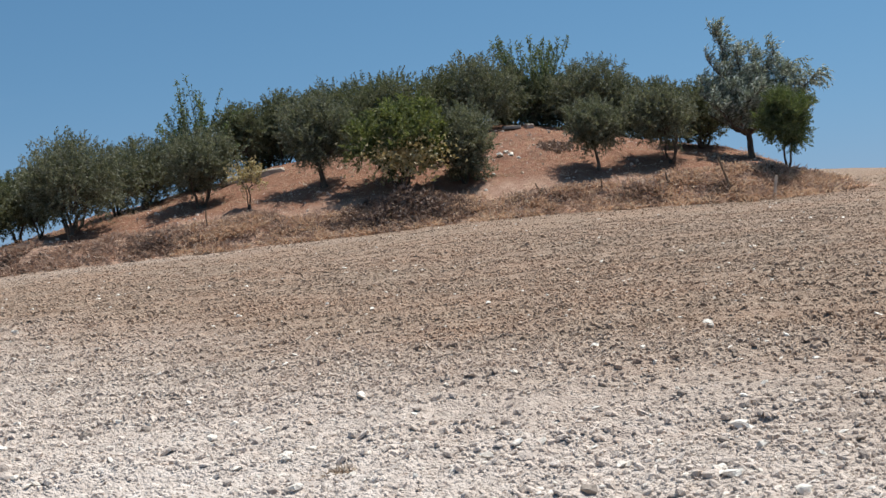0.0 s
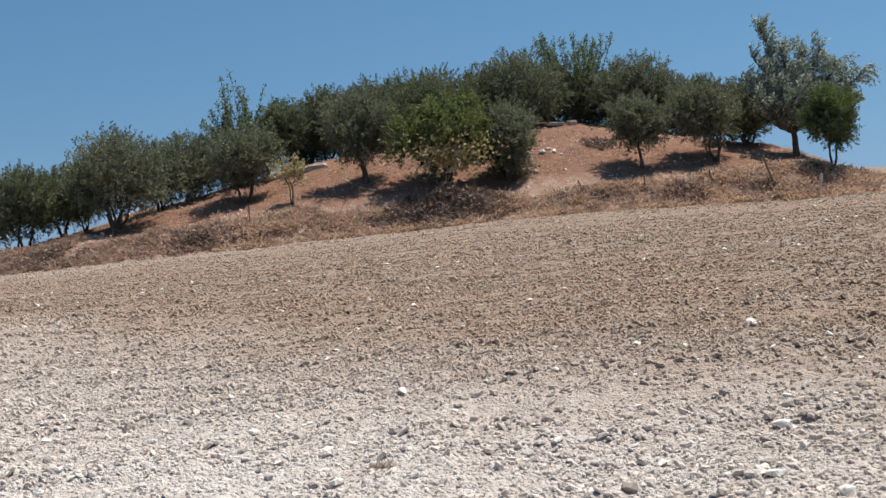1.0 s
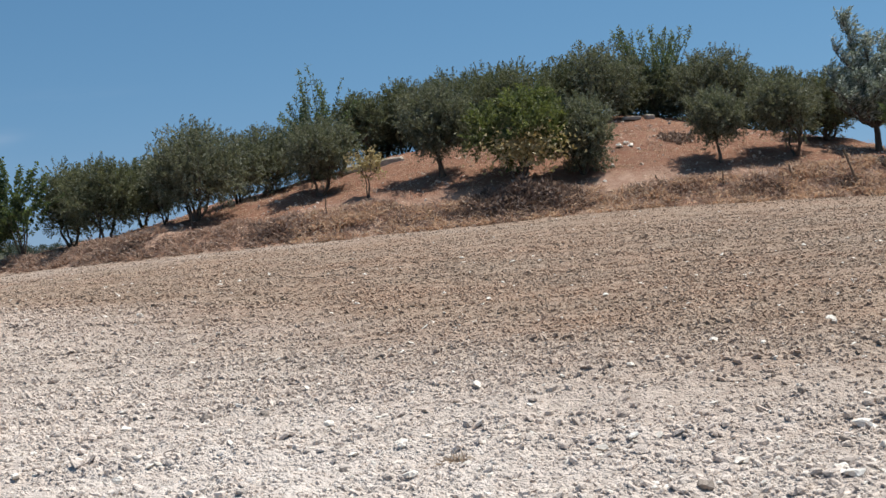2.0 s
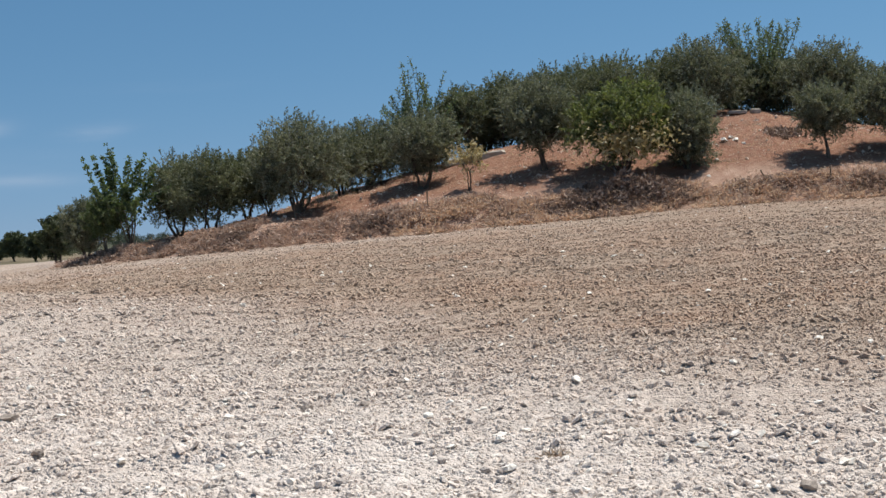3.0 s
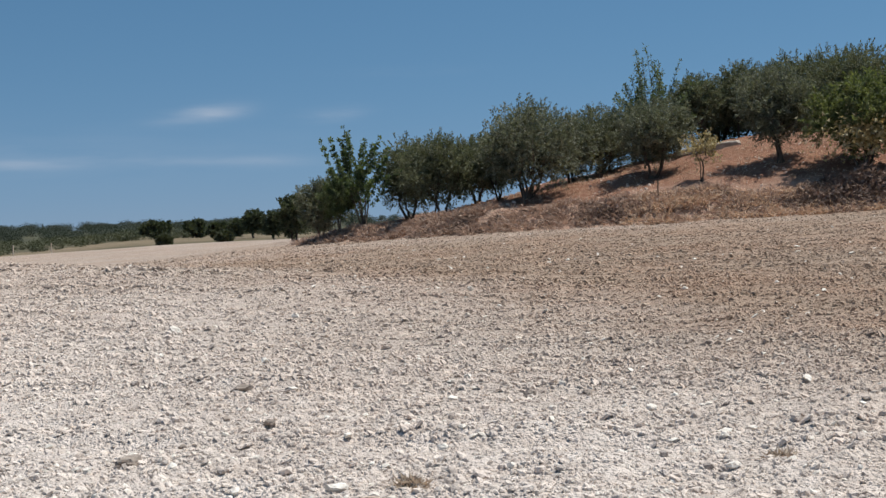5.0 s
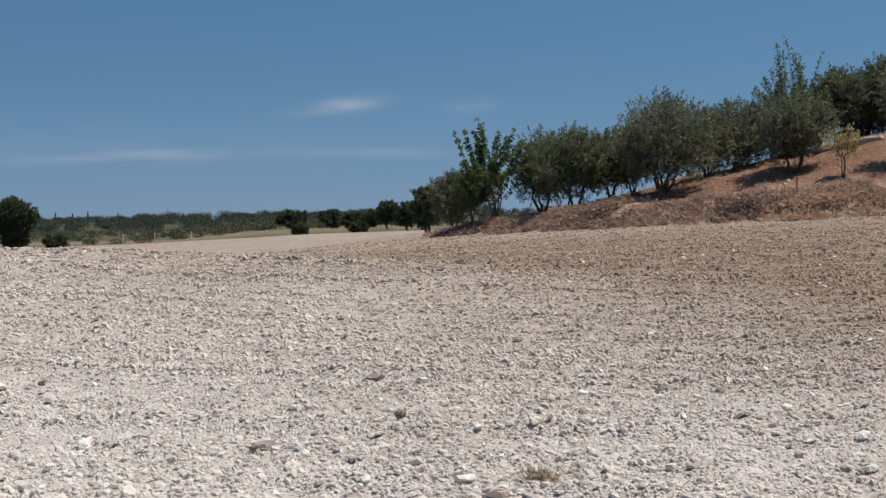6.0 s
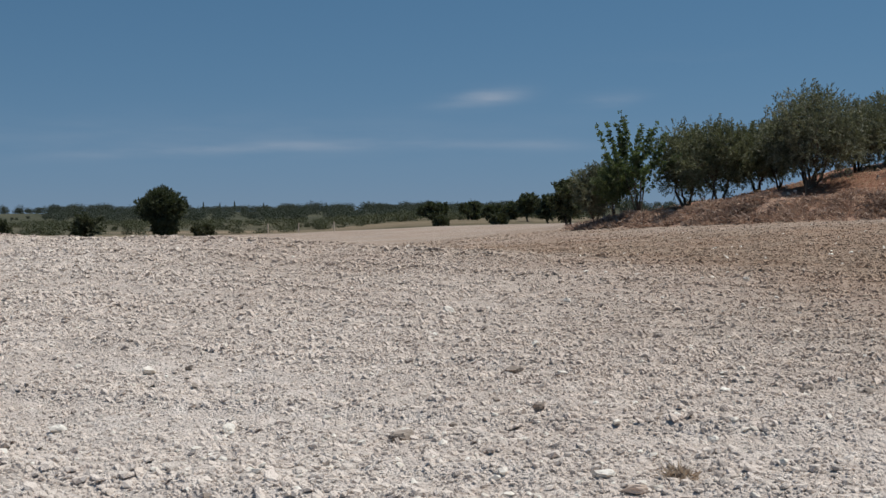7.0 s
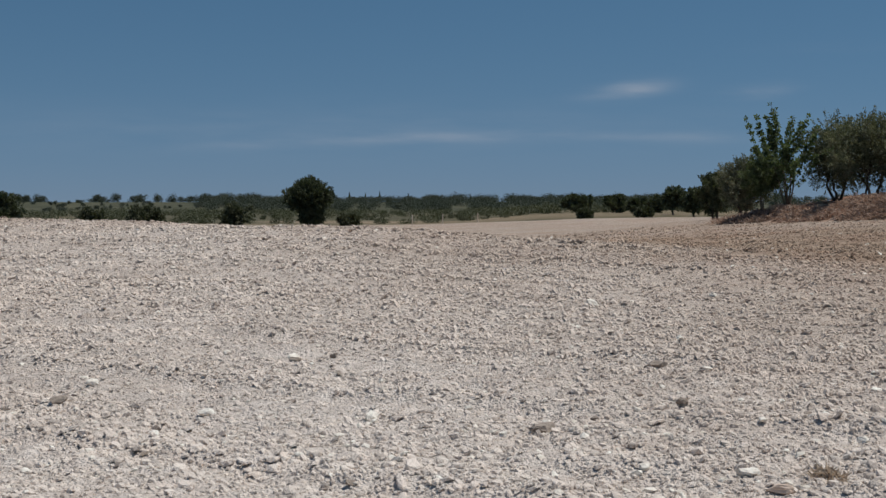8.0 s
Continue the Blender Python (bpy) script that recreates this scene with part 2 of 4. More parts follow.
b.colour(b.mix(b.pos.outputs["Random Per Island"], (0.12, 0.08, 0.062), (0.30, 0.225, 0.175)))
TWIG = b.mat


# ---- the land ----
def lattice(ix, iy, seed):
    v = np.sin(ix * 127.1 + iy * 311.7 + seed * 74.7) * 43758.5453
    return v - np.floor(v)


def vnoise(x, y, size, seed):
    """Smooth noise, -1 to 1, with bumps of about that size."""
    x, y = x / size, y / size
    ix, iy = np.floor(x), np.floor(y)
    fx, fy = x - ix, y - iy
    fx, fy = fx * fx * (3 - 2 * fx), fy * fy * (3 - 2 * fy)
    a = lattice(ix, iy, seed) * (1 - fx) + lattice(ix + 1, iy, seed) * fx
    b = lattice(ix, iy + 1, seed) * (1 - fx) + lattice(ix + 1, iy + 1, seed) * fx
    return 2 * (a * (1 - fy) + b * fy) - 1


def sstep(a, b, v):
    t = np.clip((v - a) / (b - a), 0, 1)
    return t * t * (3 - 2 * t)


def bank_line(x):
    """y of the foot of the grassy bank, which bends back at its western end."""
    return 45.0 + 0.10 * np.clip(-x - 12, 0, None) ** 1.75 * 0.9 + 0.06 * np.clip(x - 8, 0, None) ** 2


def mound_parts(x, y):
    """How far a place lies behind the foot of the bank, and how much mound there is across."""
    s = y - bank_line(x)
    across = sstep(-25.5, -19.5, x) * (1 - sstep(11.5, 16.0, x))
    return s, across


def height(x, y):
    """Height of the bare land: tilled slope, low ridge to the west, mound with its bank, far plain."""
    r = np.hypot(x, y)
    xl = np.clip(-x, 0, 34)
    field = 0.0335 * np.clip(y, -30, 75) + 0.02 * np.clip(x, -34, 40) - 0.0008 * xl ** 2
    field += 0.15 * sstep(12, 24, x) * sstep(40, 58, y) - 0.85 * sstep(17, 29, x) * sstep(35, 72, y)
    field -= 0.25 * sstep(2, 12, x) * sstep(24, 40, y) * (1 - sstep(50, 72, y))
    az = np.degrees(np.arctan2(-x, y))
    field -= 0.09 * sstep(30, 37, az) * (1 - sstep(70, 100, az)) * sstep(12, 22, r)
    ux, uy = -0.9656, 0.2600
    u = (x + 9.7) * ux + (y - 17.5) * uy
    v = (x + 9.7) * 0.26 + (y - 17.5) * 0.9656
    amp = 0.50 + 0.19 * sstep(0, 7, u) + 1.25 * np.clip(u / 24, -0.5, 1.12)
    field += amp * sstep(-9, 3, u) * np.exp(-np.where(v < 0, (v / 10.5) ** 2, (v / 5.5) ** 2))
    far = sstep(75, 140, r)
    plain = -0.35 - 0.0022 * np.clip(r - 150, 0, 700) + 4.6 * sstep(380, 800, r)
    z = field * (1 - far) + plain * far
    z += 1.0 * sstep(37, 31, az) * sstep(-40, 0, az) * sstep(100, 150, r) * (1 - sstep(300, 420, r))
    z -= 0.42 * sstep(25, 42, az) * (1 - sstep(80, 110, az)) * sstep(52, 86, r) * (1 - sstep(160, 280, r))
    s, across = mound_parts(x, y)
    west = 1 - 0.45 * sstep(-13.5, -18.5, x)
    bank = (west + 0.34 * sstep(2, 12, x)) * (0.74 * sstep(-0.2, 1.7, s) + 0.36 * sstep(1.2, 8.0, s)) * (1 - sstep(18, 32, s)) * across
    t = np.clip((s - 1.6) / 11.5, 0, 1)
    wide = np.where(x < 1.5, 13.0, 7.6)
    hump = 2.55 * np.exp(-((x - 1.5) / wide) ** 2) * t * (1.6 - 0.6 * t) * (1 - sstep(18, 34, s))
    hump += 0.28 * np.exp(-((x + 6.6) / 1.5) ** 2 - ((y - 54.4) / 1.3) ** 2)
    return z + bank + hump * across


def zones(x, y):
    """Shares of red mound earth, brown topsoil and far scrub, and of straw on the bank."""
    r = np.hypot(x, y)
    s, across = mound_parts(x, y)
    wob = 0.35 * vnoise(x, y, 1.7, 5) + 0.2 * vnoise(x, y, 0.5, 6)
    red = sstep(-0.25, 0.15, s + wob) * (across > 0.03) * (1 - sstep(30, 40, s))
    edge = np.where(x < 0, np.minimum(11 - 1.45 * x, 20), np.maximum(11 - 1.6 * x, 5)) + 1.6 * vnoise(x, y, 6, 9) + 0.8 * vnoise(x, y, 1.6, 10)
    far_brown = (0.5 * sstep(1, 14, r + 1.2 * x + 1.5 * vnoise(x, y, 4, 14)) + 0.5 * sstep(-6, 7.5, y - edge)) * (1 - 0.25 * sstep(38, 46, y - 0.2 * x) * sstep(6, -8, x) * sstep(62, 50, y))
    far_brown = 1 - (1 - far_brown) * (1 - 0.14 * sstep(8, 17, r))
    far_brown = far_brown * (1 - 0.3 * sstep(56, 70, r + 3 * vnoise(x, y, 8, 15)) * sstep(-8, -20, x))
    scrub = sstep(96, 108, np.hypot(x, y) + 4 * vnoise(x, y, 9, 4))
    straw = (1 - sstep(1.6, 3.4, s + wob * 1.2)) * red
    return red, far_brown, scrub, straw


def surface(x, y):
    """The land with its tilth, clods and wash."""
    x, y = np.asarray(x, float), np.asarray(y, float)
    r = np.hypot(x, y)
    s, across = mound_parts(x, y)
    on = sstep(-0.3, 0.8, s) * across
    near = (1 - sstep(55, 90, r)) * sstep(2.5, 5.5, r)
    till = 0.030 * vnoise(x, y, 0.42, 1) + 0.020 * vnoise(x, y, 0.17, 2) * (r < 30) + 0.05 * vnoise(x, y, 2.6, 3)
    till += (0.014 * vnoise(x, y, 0.085, 41) + 0.012 * np.abs(vnoise(x, y, 0.13, 42))) * (r < 10)
    till += 0.018 * np.sin(y * 8.6 + 0.6 * vnoise(x, y, 3.0, 8)) * (1 - sstep(20, 32, r))
    # single passes of the harrow left shallow scars, some metres apart
    lane = np.mod(y + 0.6 * vnoise(x, y, 14.0, 44) + 0.02 * x, 2.3) - 1.15
    till += (0.025 * np.exp(-((lane - 0.22) / 0.12) ** 2) - 0.032 * np.exp(-(lane / 0.14) ** 2)) * (1 - sstep(30, 40, r))
    rough = 0.17 * vnoise(x, y, 2.1, 11) + 0.09 * vnoise(x, y, 0.8, 12) + 0.04 * vnoise(x, y, 0.35, 13)
    return height(x, y) + near * (till * (1 - on) + rough * on)


def mesh_of(name, verts, faces, smooth=False):
    """A mesh from arrays; faces is a list of index arrays, one for each number of corners."""
    me = bpy.data.meshes.new(name)
    verts = np.ascontiguousarray(verts, np.float32)
    me.vertices.add(len(verts))
    me.vertices.foreach_set("co", verts.ravel())
    loops = np.concatenate([f.ravel() for f in faces]).astype(np.int32)
    sizes = np.concatenate([np.full(len(f), f.shape[1]) for f in faces])
    me.loops.add(len(loops))
    me.loops.foreach_set("vertex_index", loops)
    me.polygons.add(len(sizes))
    me.polygons.foreach_set("loop_start", np.r_[0, np.cumsum(sizes)[:-1]].astype(np.int32))
    me.polygons.foreach_set("use_smooth", np.full(len(sizes), smooth))
    me.update(calc_edges=True)
    me.validate()
    return me


def colours(me, name, values):
    layer = me.attributes.new(name, "FLOAT_COLOR", "POINT")
    layer.data.foreach_set("color", np.ascontiguousarray(values, np.float32).ravel())


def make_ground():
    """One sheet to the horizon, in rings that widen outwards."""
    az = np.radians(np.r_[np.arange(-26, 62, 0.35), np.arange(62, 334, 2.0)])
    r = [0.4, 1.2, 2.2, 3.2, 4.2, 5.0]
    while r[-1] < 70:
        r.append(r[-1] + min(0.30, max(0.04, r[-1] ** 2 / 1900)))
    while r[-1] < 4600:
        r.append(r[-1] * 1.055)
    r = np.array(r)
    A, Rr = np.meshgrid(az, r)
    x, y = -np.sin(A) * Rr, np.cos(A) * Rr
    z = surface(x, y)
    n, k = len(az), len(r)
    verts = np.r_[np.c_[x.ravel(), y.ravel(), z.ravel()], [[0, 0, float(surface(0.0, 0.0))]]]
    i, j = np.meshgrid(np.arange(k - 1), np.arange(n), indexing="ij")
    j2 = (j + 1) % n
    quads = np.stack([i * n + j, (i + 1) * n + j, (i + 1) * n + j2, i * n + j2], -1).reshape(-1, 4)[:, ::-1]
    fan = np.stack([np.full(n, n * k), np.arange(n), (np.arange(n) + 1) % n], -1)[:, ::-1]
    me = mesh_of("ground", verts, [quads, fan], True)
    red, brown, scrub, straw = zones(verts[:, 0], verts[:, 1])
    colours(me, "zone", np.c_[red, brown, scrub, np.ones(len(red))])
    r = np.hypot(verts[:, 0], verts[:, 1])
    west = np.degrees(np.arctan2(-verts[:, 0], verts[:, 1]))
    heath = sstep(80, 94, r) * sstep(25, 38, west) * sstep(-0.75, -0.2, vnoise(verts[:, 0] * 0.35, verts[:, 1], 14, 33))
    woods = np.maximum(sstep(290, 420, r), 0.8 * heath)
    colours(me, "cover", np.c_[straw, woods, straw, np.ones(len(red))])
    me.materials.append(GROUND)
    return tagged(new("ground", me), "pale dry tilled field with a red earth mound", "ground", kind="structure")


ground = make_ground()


# ---- helpers for things ----
def thing(name, x, y, z, label, category, group="", kind=""):
    ob = new(name)
    ob.empty_display_size = 0.1
    ob.location = (x, y, z)
    return tagged(ob, label, category, group, kind)


def part(name, me, material, parent, label=""):
    ob = new(name, me)
    me.materials.append(material)
    ob.parent = parent
    if label:
        ob["label"] = label
    return ob


def unit(v):
    return v / np.maximum(np.linalg.norm(v, axis=-1, keepdims=True), 1e-9)


def leaf_arrays(rng, points, along, length, width):
    """Small pointed leaves at points; along is each leaf's own axis."""
    n = len(points)
    side = unit(np.cross(along, unit(rng.normal(size=(n, 3)))))
    ln = (length * rng.uniform(0.7, 1.3, n))[:, None]
    wd = (width * rng.uniform(0.7, 1.3, n))[:, None]
    b = points + along * ln * 0.3
    return np.stack([points + side * wd * 0.5, b - side * wd * 0.62, points + along * ln], 1).reshape(-1, 3)


def leaf_mesh(name, blocks, corners=3):
    v = np.concatenate(blocks)
    f = np.arange(len(v)).reshape(-1, corners)
    return mesh_of(name, v, [f])


def tube(path, radii, sides=6):
    """Verts and quads of a tapered tube along a path."""
    path, radii = np.asarray(path, float), np.asarray(radii, float)
    t = unit(np.gradient(path, axis=0))
    ref = np.array([0.31, 0.93, 0.2])
    u = unit(np.cross(t, ref))
    w = np.cross(t, u)
    ang = np.linspace(0, 2 * np.pi, sides, endpoint=False)
    ring = path[:, None] + radii[:, None, None] * (np.cos(ang)[None, :, None] * u[:, None] + np.sin(ang)[None, :, None] * w[:, None])
    n = len(path)
    i, j = np.meshgrid(np.arange(n - 1), np.arange(sides), indexing="ij")
    j2 = (j + 1) % sides
    q = np.stack([i * sides + j, i * sides + j2, (i + 1) * sides + j2, (i + 1) * sides + j], -1).reshape(-1, 4)
    return ring.reshape(-1, 3), q


def tubes_mesh(name, tubes, smooth=True):
    vs, qs, at = [], [], 0
    for v, q in tubes:
        vs.append(v)
        qs.append(q + at)
        at += len(v)
    return mesh_of(name, np.concatenate(vs), [np.concatenate(qs)], smooth)


def limb(rng, a, b, r0, r1, bend=0.12, n=6):
    """A crooked tapered limb from a to b."""
    a, b = np.asarray(a, float), np.asarray(b, float)
    t = np.linspace(0, 1, n)[:, None]
    k = np.linalg.norm(b - a) * bend
    mid = rng.normal(size=3) * k
    p = a + (b - a) * t + np.sin(np.pi * t) * mid + rng.normal(size=(n, 3)) * k * 0.25 * np.sin(np.pi * t)
    return p, np.linspace(r0, r1, n)


def tree(name, x, y, h, w, low, lean=0.0, seed=1, leaf=None, leaves=9000, size=(0.092, 0.037), stems=3, lobes=26, spikes=18, spike=0.26,
         label="", group="", trunk_r=0.07, depth=1.0, fork=0.25, extra=None, sink=0.0, dense=2.5):
    """A tree: crooked stems, limbs that reach into the lobes of the crown, and loose leaves on twigs round each lobe."""
    rng = np.random.default_rng(seed)
    base = np.array([x, y, float(surface(x, y)) - 0.05 - sink])
    ob = thing(name, *base, label, "tree", group)
    cz, rz = (h + low) / 2, (h - low) / 2
    rx = w * 0.56
    tubes, blocks, cents = [], [], []
    # lobes of uneven size: some deep inside, the rest spread evenly under the outline
    for i in range(lobes):
        k = (i + 0.5) / lobes
        zz, ang = 1 - 2 * k, 2.39996 * i + seed
        sq = math.sqrt(1 - zz * zz)
        d = np.array([math.cos(ang) * sq, math.sin(ang) * sq, zz * 0.95]) * rng.uniform(0.56, 0.74) * (0.4 if i % 4 == 3 else 1)
        d = d * np.array([rx, rx * depth, rz])
        q = rng.uniform(0.31, 0.44) * min(rx, rz * 1.2)
        cents.append((np.array([lean * (0.5 + 0.5 * (cz + d[2]) / h), 0, cz]) + d, q))
    feet = []
    for k in range(stems):
        ang = rng.uniform(0, 6.28)
        foot = np.array([math.cos(ang), math.sin(ang), 0]) * trunk_r * (0.4 + 0.9 * (stems > 1))
        forkp = np.array([lean * 0.3 + math.cos(ang) * rx * fork, math.sin(ang) * rx * fork * depth, max(low + rz * 0.35, h * 0.22)])
        p, rr = limb(rng, foot, forkp, trunk_r * (1.0 if stems < 2 else 0.8), trunk_r * 0.55, 0.10)
        rr[0] *= 1.35
        tubes.append(tube(p, rr, 7))
        feet.append(forkp)
    per = int(dense * leaves) // (lobes + 1)
    for c, q in cents:
        f = min(feet, key=lambda v: np.linalg.norm(v - c))
        p, rr = limb(rng, f, c, trunk_r * 0.45, trunk_r * 0.12, 0.12)
        tubes.append(tube(p, rr, 5))
        for _ in range(4):
            e = c + unit(rng.normal(size=3) + np.array([0, 0, 0.5])) * q * 0.85
            p2, r2 = limb(rng, p[3 + rng.integers(0, 3)], e, trunk_r * 0.14, trunk_r * 0.05, 0.12, 4)
            tubes.append(tube(p2, r2, 4))
        # twigs: leaves gathered in sprays rather than evenly
        sprays = max(8, per // 24)
        d = unit(rng.normal(size=(sprays, 3)))
        rad = q * (0.22 + 0.58 * rng.random(sprays) ** 0.5) * (1 + 0.06 * rng.normal(size=sprays))
        start = c + d * rad[:, None] * np.array([1.08, 1.08 * depth, 0.95])
        way = unit(d + rng.normal(size=(sprays, 3)) * 0.5 + np.array([0, 0, 0.75 if c[2] > cz - 0.2 * rz else 0.1]))
        m = per // sprays + 1
        u = rng.random((sprays, m, 1))
        pts = start[:, None] + way[:, None] * u * min(size[0] * 4.4, 0.44) + rng.normal(size=(sprays, m, 3)) * size[0] * (0.42 - 0.22 * u)
        ax = unit(way[:, None] + rng.normal(size=(sprays, m, 3)) * 0.5)
        blocks.append(leaf_arrays(rng, pts.reshape(-1, 3), ax.reshape(-1, 3), *size))
        # the thick of the lobe: older, larger leaves
        k = per // 5
        inner = c + unit(rng.normal(size=(k, 3))) * (q * 0.72 * rng.random((k, 1)) ** 0.5) * np.array([1.08, 1.08 * depth, 0.95])
        blocks.append(leaf_arrays(rng, inner, unit(rng.normal(size=(k, 3))), size[0] * 1.2, size[1] * 1.8))
    for _ in range(spikes):
        c, q = cents[rng.integers(0, lobes)]
        d = unit(rng.normal(size=3) * np.array([1, 1, 0.5]) + np.array([0, 0, 0.9]))
        a = c + d * q * 0.75
        e = a + unit(d + rng.normal(size=3) * 0.25 + np.array([0, 0, 0.3])) * (q * 0.25 + spike * rng.uniform(0.4, 1.0))
        p, rr = limb(rng, c, e, 0.010, 0.004, 0.05, 5)
        tubes.append(tube(p, rr, 3))
        m = 40
        u = rng.random((m, 1))
        pts = a + (e - a) * u + rng.normal(size=(m, 3)) * size[0] * 0.3
        blocks.append(leaf_arrays(rng, pts, unit((e - a) * 1.5 + rng.normal(size=(m, 3)) * 0.6), *size))
    if stems > 1:
        tubes.append(tube([(0, 0, -0.08), (0, 0, 0.03), (0, 0, 0.12), (0, 0, 0.17)], [trunk_r * 2.1, trunk_r * 1.9, trunk_r * 1.5, trunk_r * 0.8], 8))
    part("trunk", tubes_mesh("trunk", tubes), BARK, ob)
    part("crown", leaf_mesh("crown", blocks), leaf or OLIVE, ob)
    if extra:
        extra(ob, rng)
    return ob


def shoot_tree(name, x, y, h, w, low, lean=0.0, seed=1, leaf=None, shoots=40, per=60, size=(0.11, 0.07), label="", group="", trunk_r=0.06, stems=3, sweep=(0, 0), spread=0.5, droop=0.0, depth=1.0, fall=0.45, least=0.4, apex=None, fluff=0.10, whorls=0):
    """An upright tree of long leafy shoots that stand apart at the top."""
    rng = np.random.default_rng(seed)
    base = np.array([x, y, float(surface(x, y)) - 0.05])
    ob = thing(name, *base, label, "tree", group)
    tubes, blocks = [], []
    heads = []
    for k in range(stems):
        ang = 6.28 * k / stems + rng.uniform(0, 1)
        foot = np.array([math.cos(ang), math.sin(ang), 0]) * trunk_r * 1.2
        head = np.array([lean * 0.4 + math.cos(ang) * w * 0.14 * (stems > 1), math.sin(ang) * w * 0.14 * depth * (stems > 1), low + (h - low) * rng.uniform(0.18, 0.4)])
        p, rr = limb(rng, foot, head, trunk_r, trunk_r * 0.5, 0.06)
        tubes.append(tube(p, rr, 7))
        heads.append(p)
    for i in range(shoots):
        p = heads[rng.integers(0, stems)]
        a = p[rng.integers(2, len(p))]
        ang, out = rng.uniform(0, 6.28), w * 0.5 * rng.random() ** spread
        zt = low + (h - low) * (1 - fall * (out / (w * 0.5)) ** 1.6) * (1 - (1 - least) * rng.random() ** 1.5)
        e = np.array([lean + math.cos(ang) * out + sweep[0] * zt / h, math.sin(ang) * out * depth + sweep[1] * zt / h, zt])
        if i == 0:
            e = np.array([lean if apex is None else apex, 0, h])
        elif apex is not None and i < shoots * 0.16:
            e = np.array([apex + 0.07 * w * rng.normal(), 0.07 * w * rng.normal(), h * rng.uniform(0.7, 0.97)])
        n = 7
        t = np.linspace(0, 1, n)[:, None]
        path = a + (e - a) * np.c_[t ** 0.75, t ** 0.75, t] + rng.normal(size=(n, 3)) * 0.04 * np.sin(np.pi * t)
        path[:, 2] -= droop * (t[:, 0] ** 3) * out
        tubes.append(tube(path, np.linspace(trunk_r * 0.3, 0.006, n), 4))
        u = rng.random(per) ** 0.8 * 0.9 + 0.1
        if whorls:
            u = np.clip(np.round(u * whorls) / whorls + rng.normal(size=per) * 0.018, 0.08, 1.0)
        k = np.minimum((u * (n - 1)).astype(int), n - 2)
        f = (u * (n - 1) - k)[:, None]
        pts = path[k] * (1 - f) + path[k + 1] * f
        ax = unit(rng.normal(size=(per, 3)) + unit(path[k + 1] - path[k]) * 0.8)
        pts = pts + ax * rng.uniform(0, fluff, (per, 1))
        blocks.append(leaf_arrays(rng, pts, ax, *size))
    part("trunk", tubes_mesh("trunk", tubes), BARK, ob)
    part("crown", leaf_mesh("crown", blocks), leaf or GREEN, ob)
    return ob



def poplar(name, x, y, h, seed, label):
    """A wind-blown poplar: three leaders that part low, each with arching leafy branchlets trailing downwind."""
    rng = np.random.default_rng(seed)
    ob = thing(name, x, y, float(surface(x, y)) - 0.05, label, "tree")
    tubes, blocks = [], []
    fork = np.array([-0.05, 0.0, 0.22 * h])
    p, rr = limb(rng, (0, 0, 0), fork, 0.13, 0.09, 0.05, 7)
    rr[0] *= 1.3
    tubes.append(tube(p, rr, 9))
    # leaders: tip, number of branchlets, their reach
    for tip, count, reach in (((-1.0, 0.1, 0.96 * h), 96, 0.95), ((-1.45, -0.3, 0.74 * h), 64, 1.0), ((-1.8, -0.2, 0.50 * h), 56, 1.0), ((-0.3, -0.4, 0.80 * h), 70, 1.1),
                              ((0.45, 0.3, 0.78 * h), 70, 1.2), ((1.1, -0.2, 0.75 * h), 66, 1.3), ((1.8, 0.2, 0.66 * h), 72, 1.5), ((2.6, -0.2, 0.57 * h), 66, 1.5), ((-1.6, 0.4, 0.60 * h), 60, 1.0),
                              ((0.6, 1.0, 0.60 * h), 50, 1.2), ((-0.8, -0.9, 0.50 * h), 60, 1.1), ((0.9, -0.9, 0.46 * h), 54, 1.2), ((2.3, 0.2, 0.40 * h), 46, 1.2), ((-1.3, 0.5, 0.34 * h), 46, 1.0),
                              ((-0.6, 1.7, 0.58 * h), 50, 1.2), ((1.4, 1.6, 0.52 * h), 50, 1.2), ((0.3, -1.7, 0.50 * h), 46, 1.1), ((-1.5, -1.3, 0.42 * h), 46, 1.1)):
        tip = np.array(tip)
        lp, lr = limb(rng, fork - np.array([0, 0, 0.2]), tip, 0.07, 0.012, 0.07, 9)
        tubes.append(tube(lp, lr, 6))
        for k in range(count):
            u = 0.15 + 0.85 * (k + rng.random()) / count
            i = min(int(u * 8), 7)
            a = lp[i] + (lp[i + 1] - lp[i]) * (u * 8 - i)
            ang = rng.uniform(0, 6.283)
            d = np.array([math.cos(ang) * 0.8 + 0.08, math.sin(ang) * 0.8, rng.uniform(0.5, 1.9)])
            ln = reach * rng.uniform(0.45, 1.25) * (1.0 - 0.48 * u)
            t = np.linspace(0, 1, 6)[:, None]
            fall = max(0.0, a[0] * 0.30 + d[0] * 0.55)
            q = a + unit(d) * ln * t + np.array([0.22, 0, -0.75 * fall]) * ln * t ** 2.2
            tubes.append(tube(q, np.linspace(0.014, 0.004, 6), 3))
            m = int(24 * ln / 0.7) + 7
            v = rng.random(m) ** 0.8
            j = np.minimum((v * 5).astype(int), 4)
            pts = q[j] + (q[j + 1] - q[j]) * (v * 5 - j)[:, None]
            ax = unit(rng.normal(size=(m, 3)) * 0.5 + unit(q[j + 1] - q[j]) * 0.7 + np.array([0.3, 0, 0.1 - 0.7 * fall]))
            blocks.append(leaf_arrays(rng, pts + rng.normal(size=(m, 3)) * 0.045, ax, 0.16, 0.050))
    part("trunk", tubes_mesh("trunk", tubes), BARK, ob)
    part("crown", leaf_mesh("crown", blocks), SILVER, ob)
    return ob


GR = "olive trees on the mound"

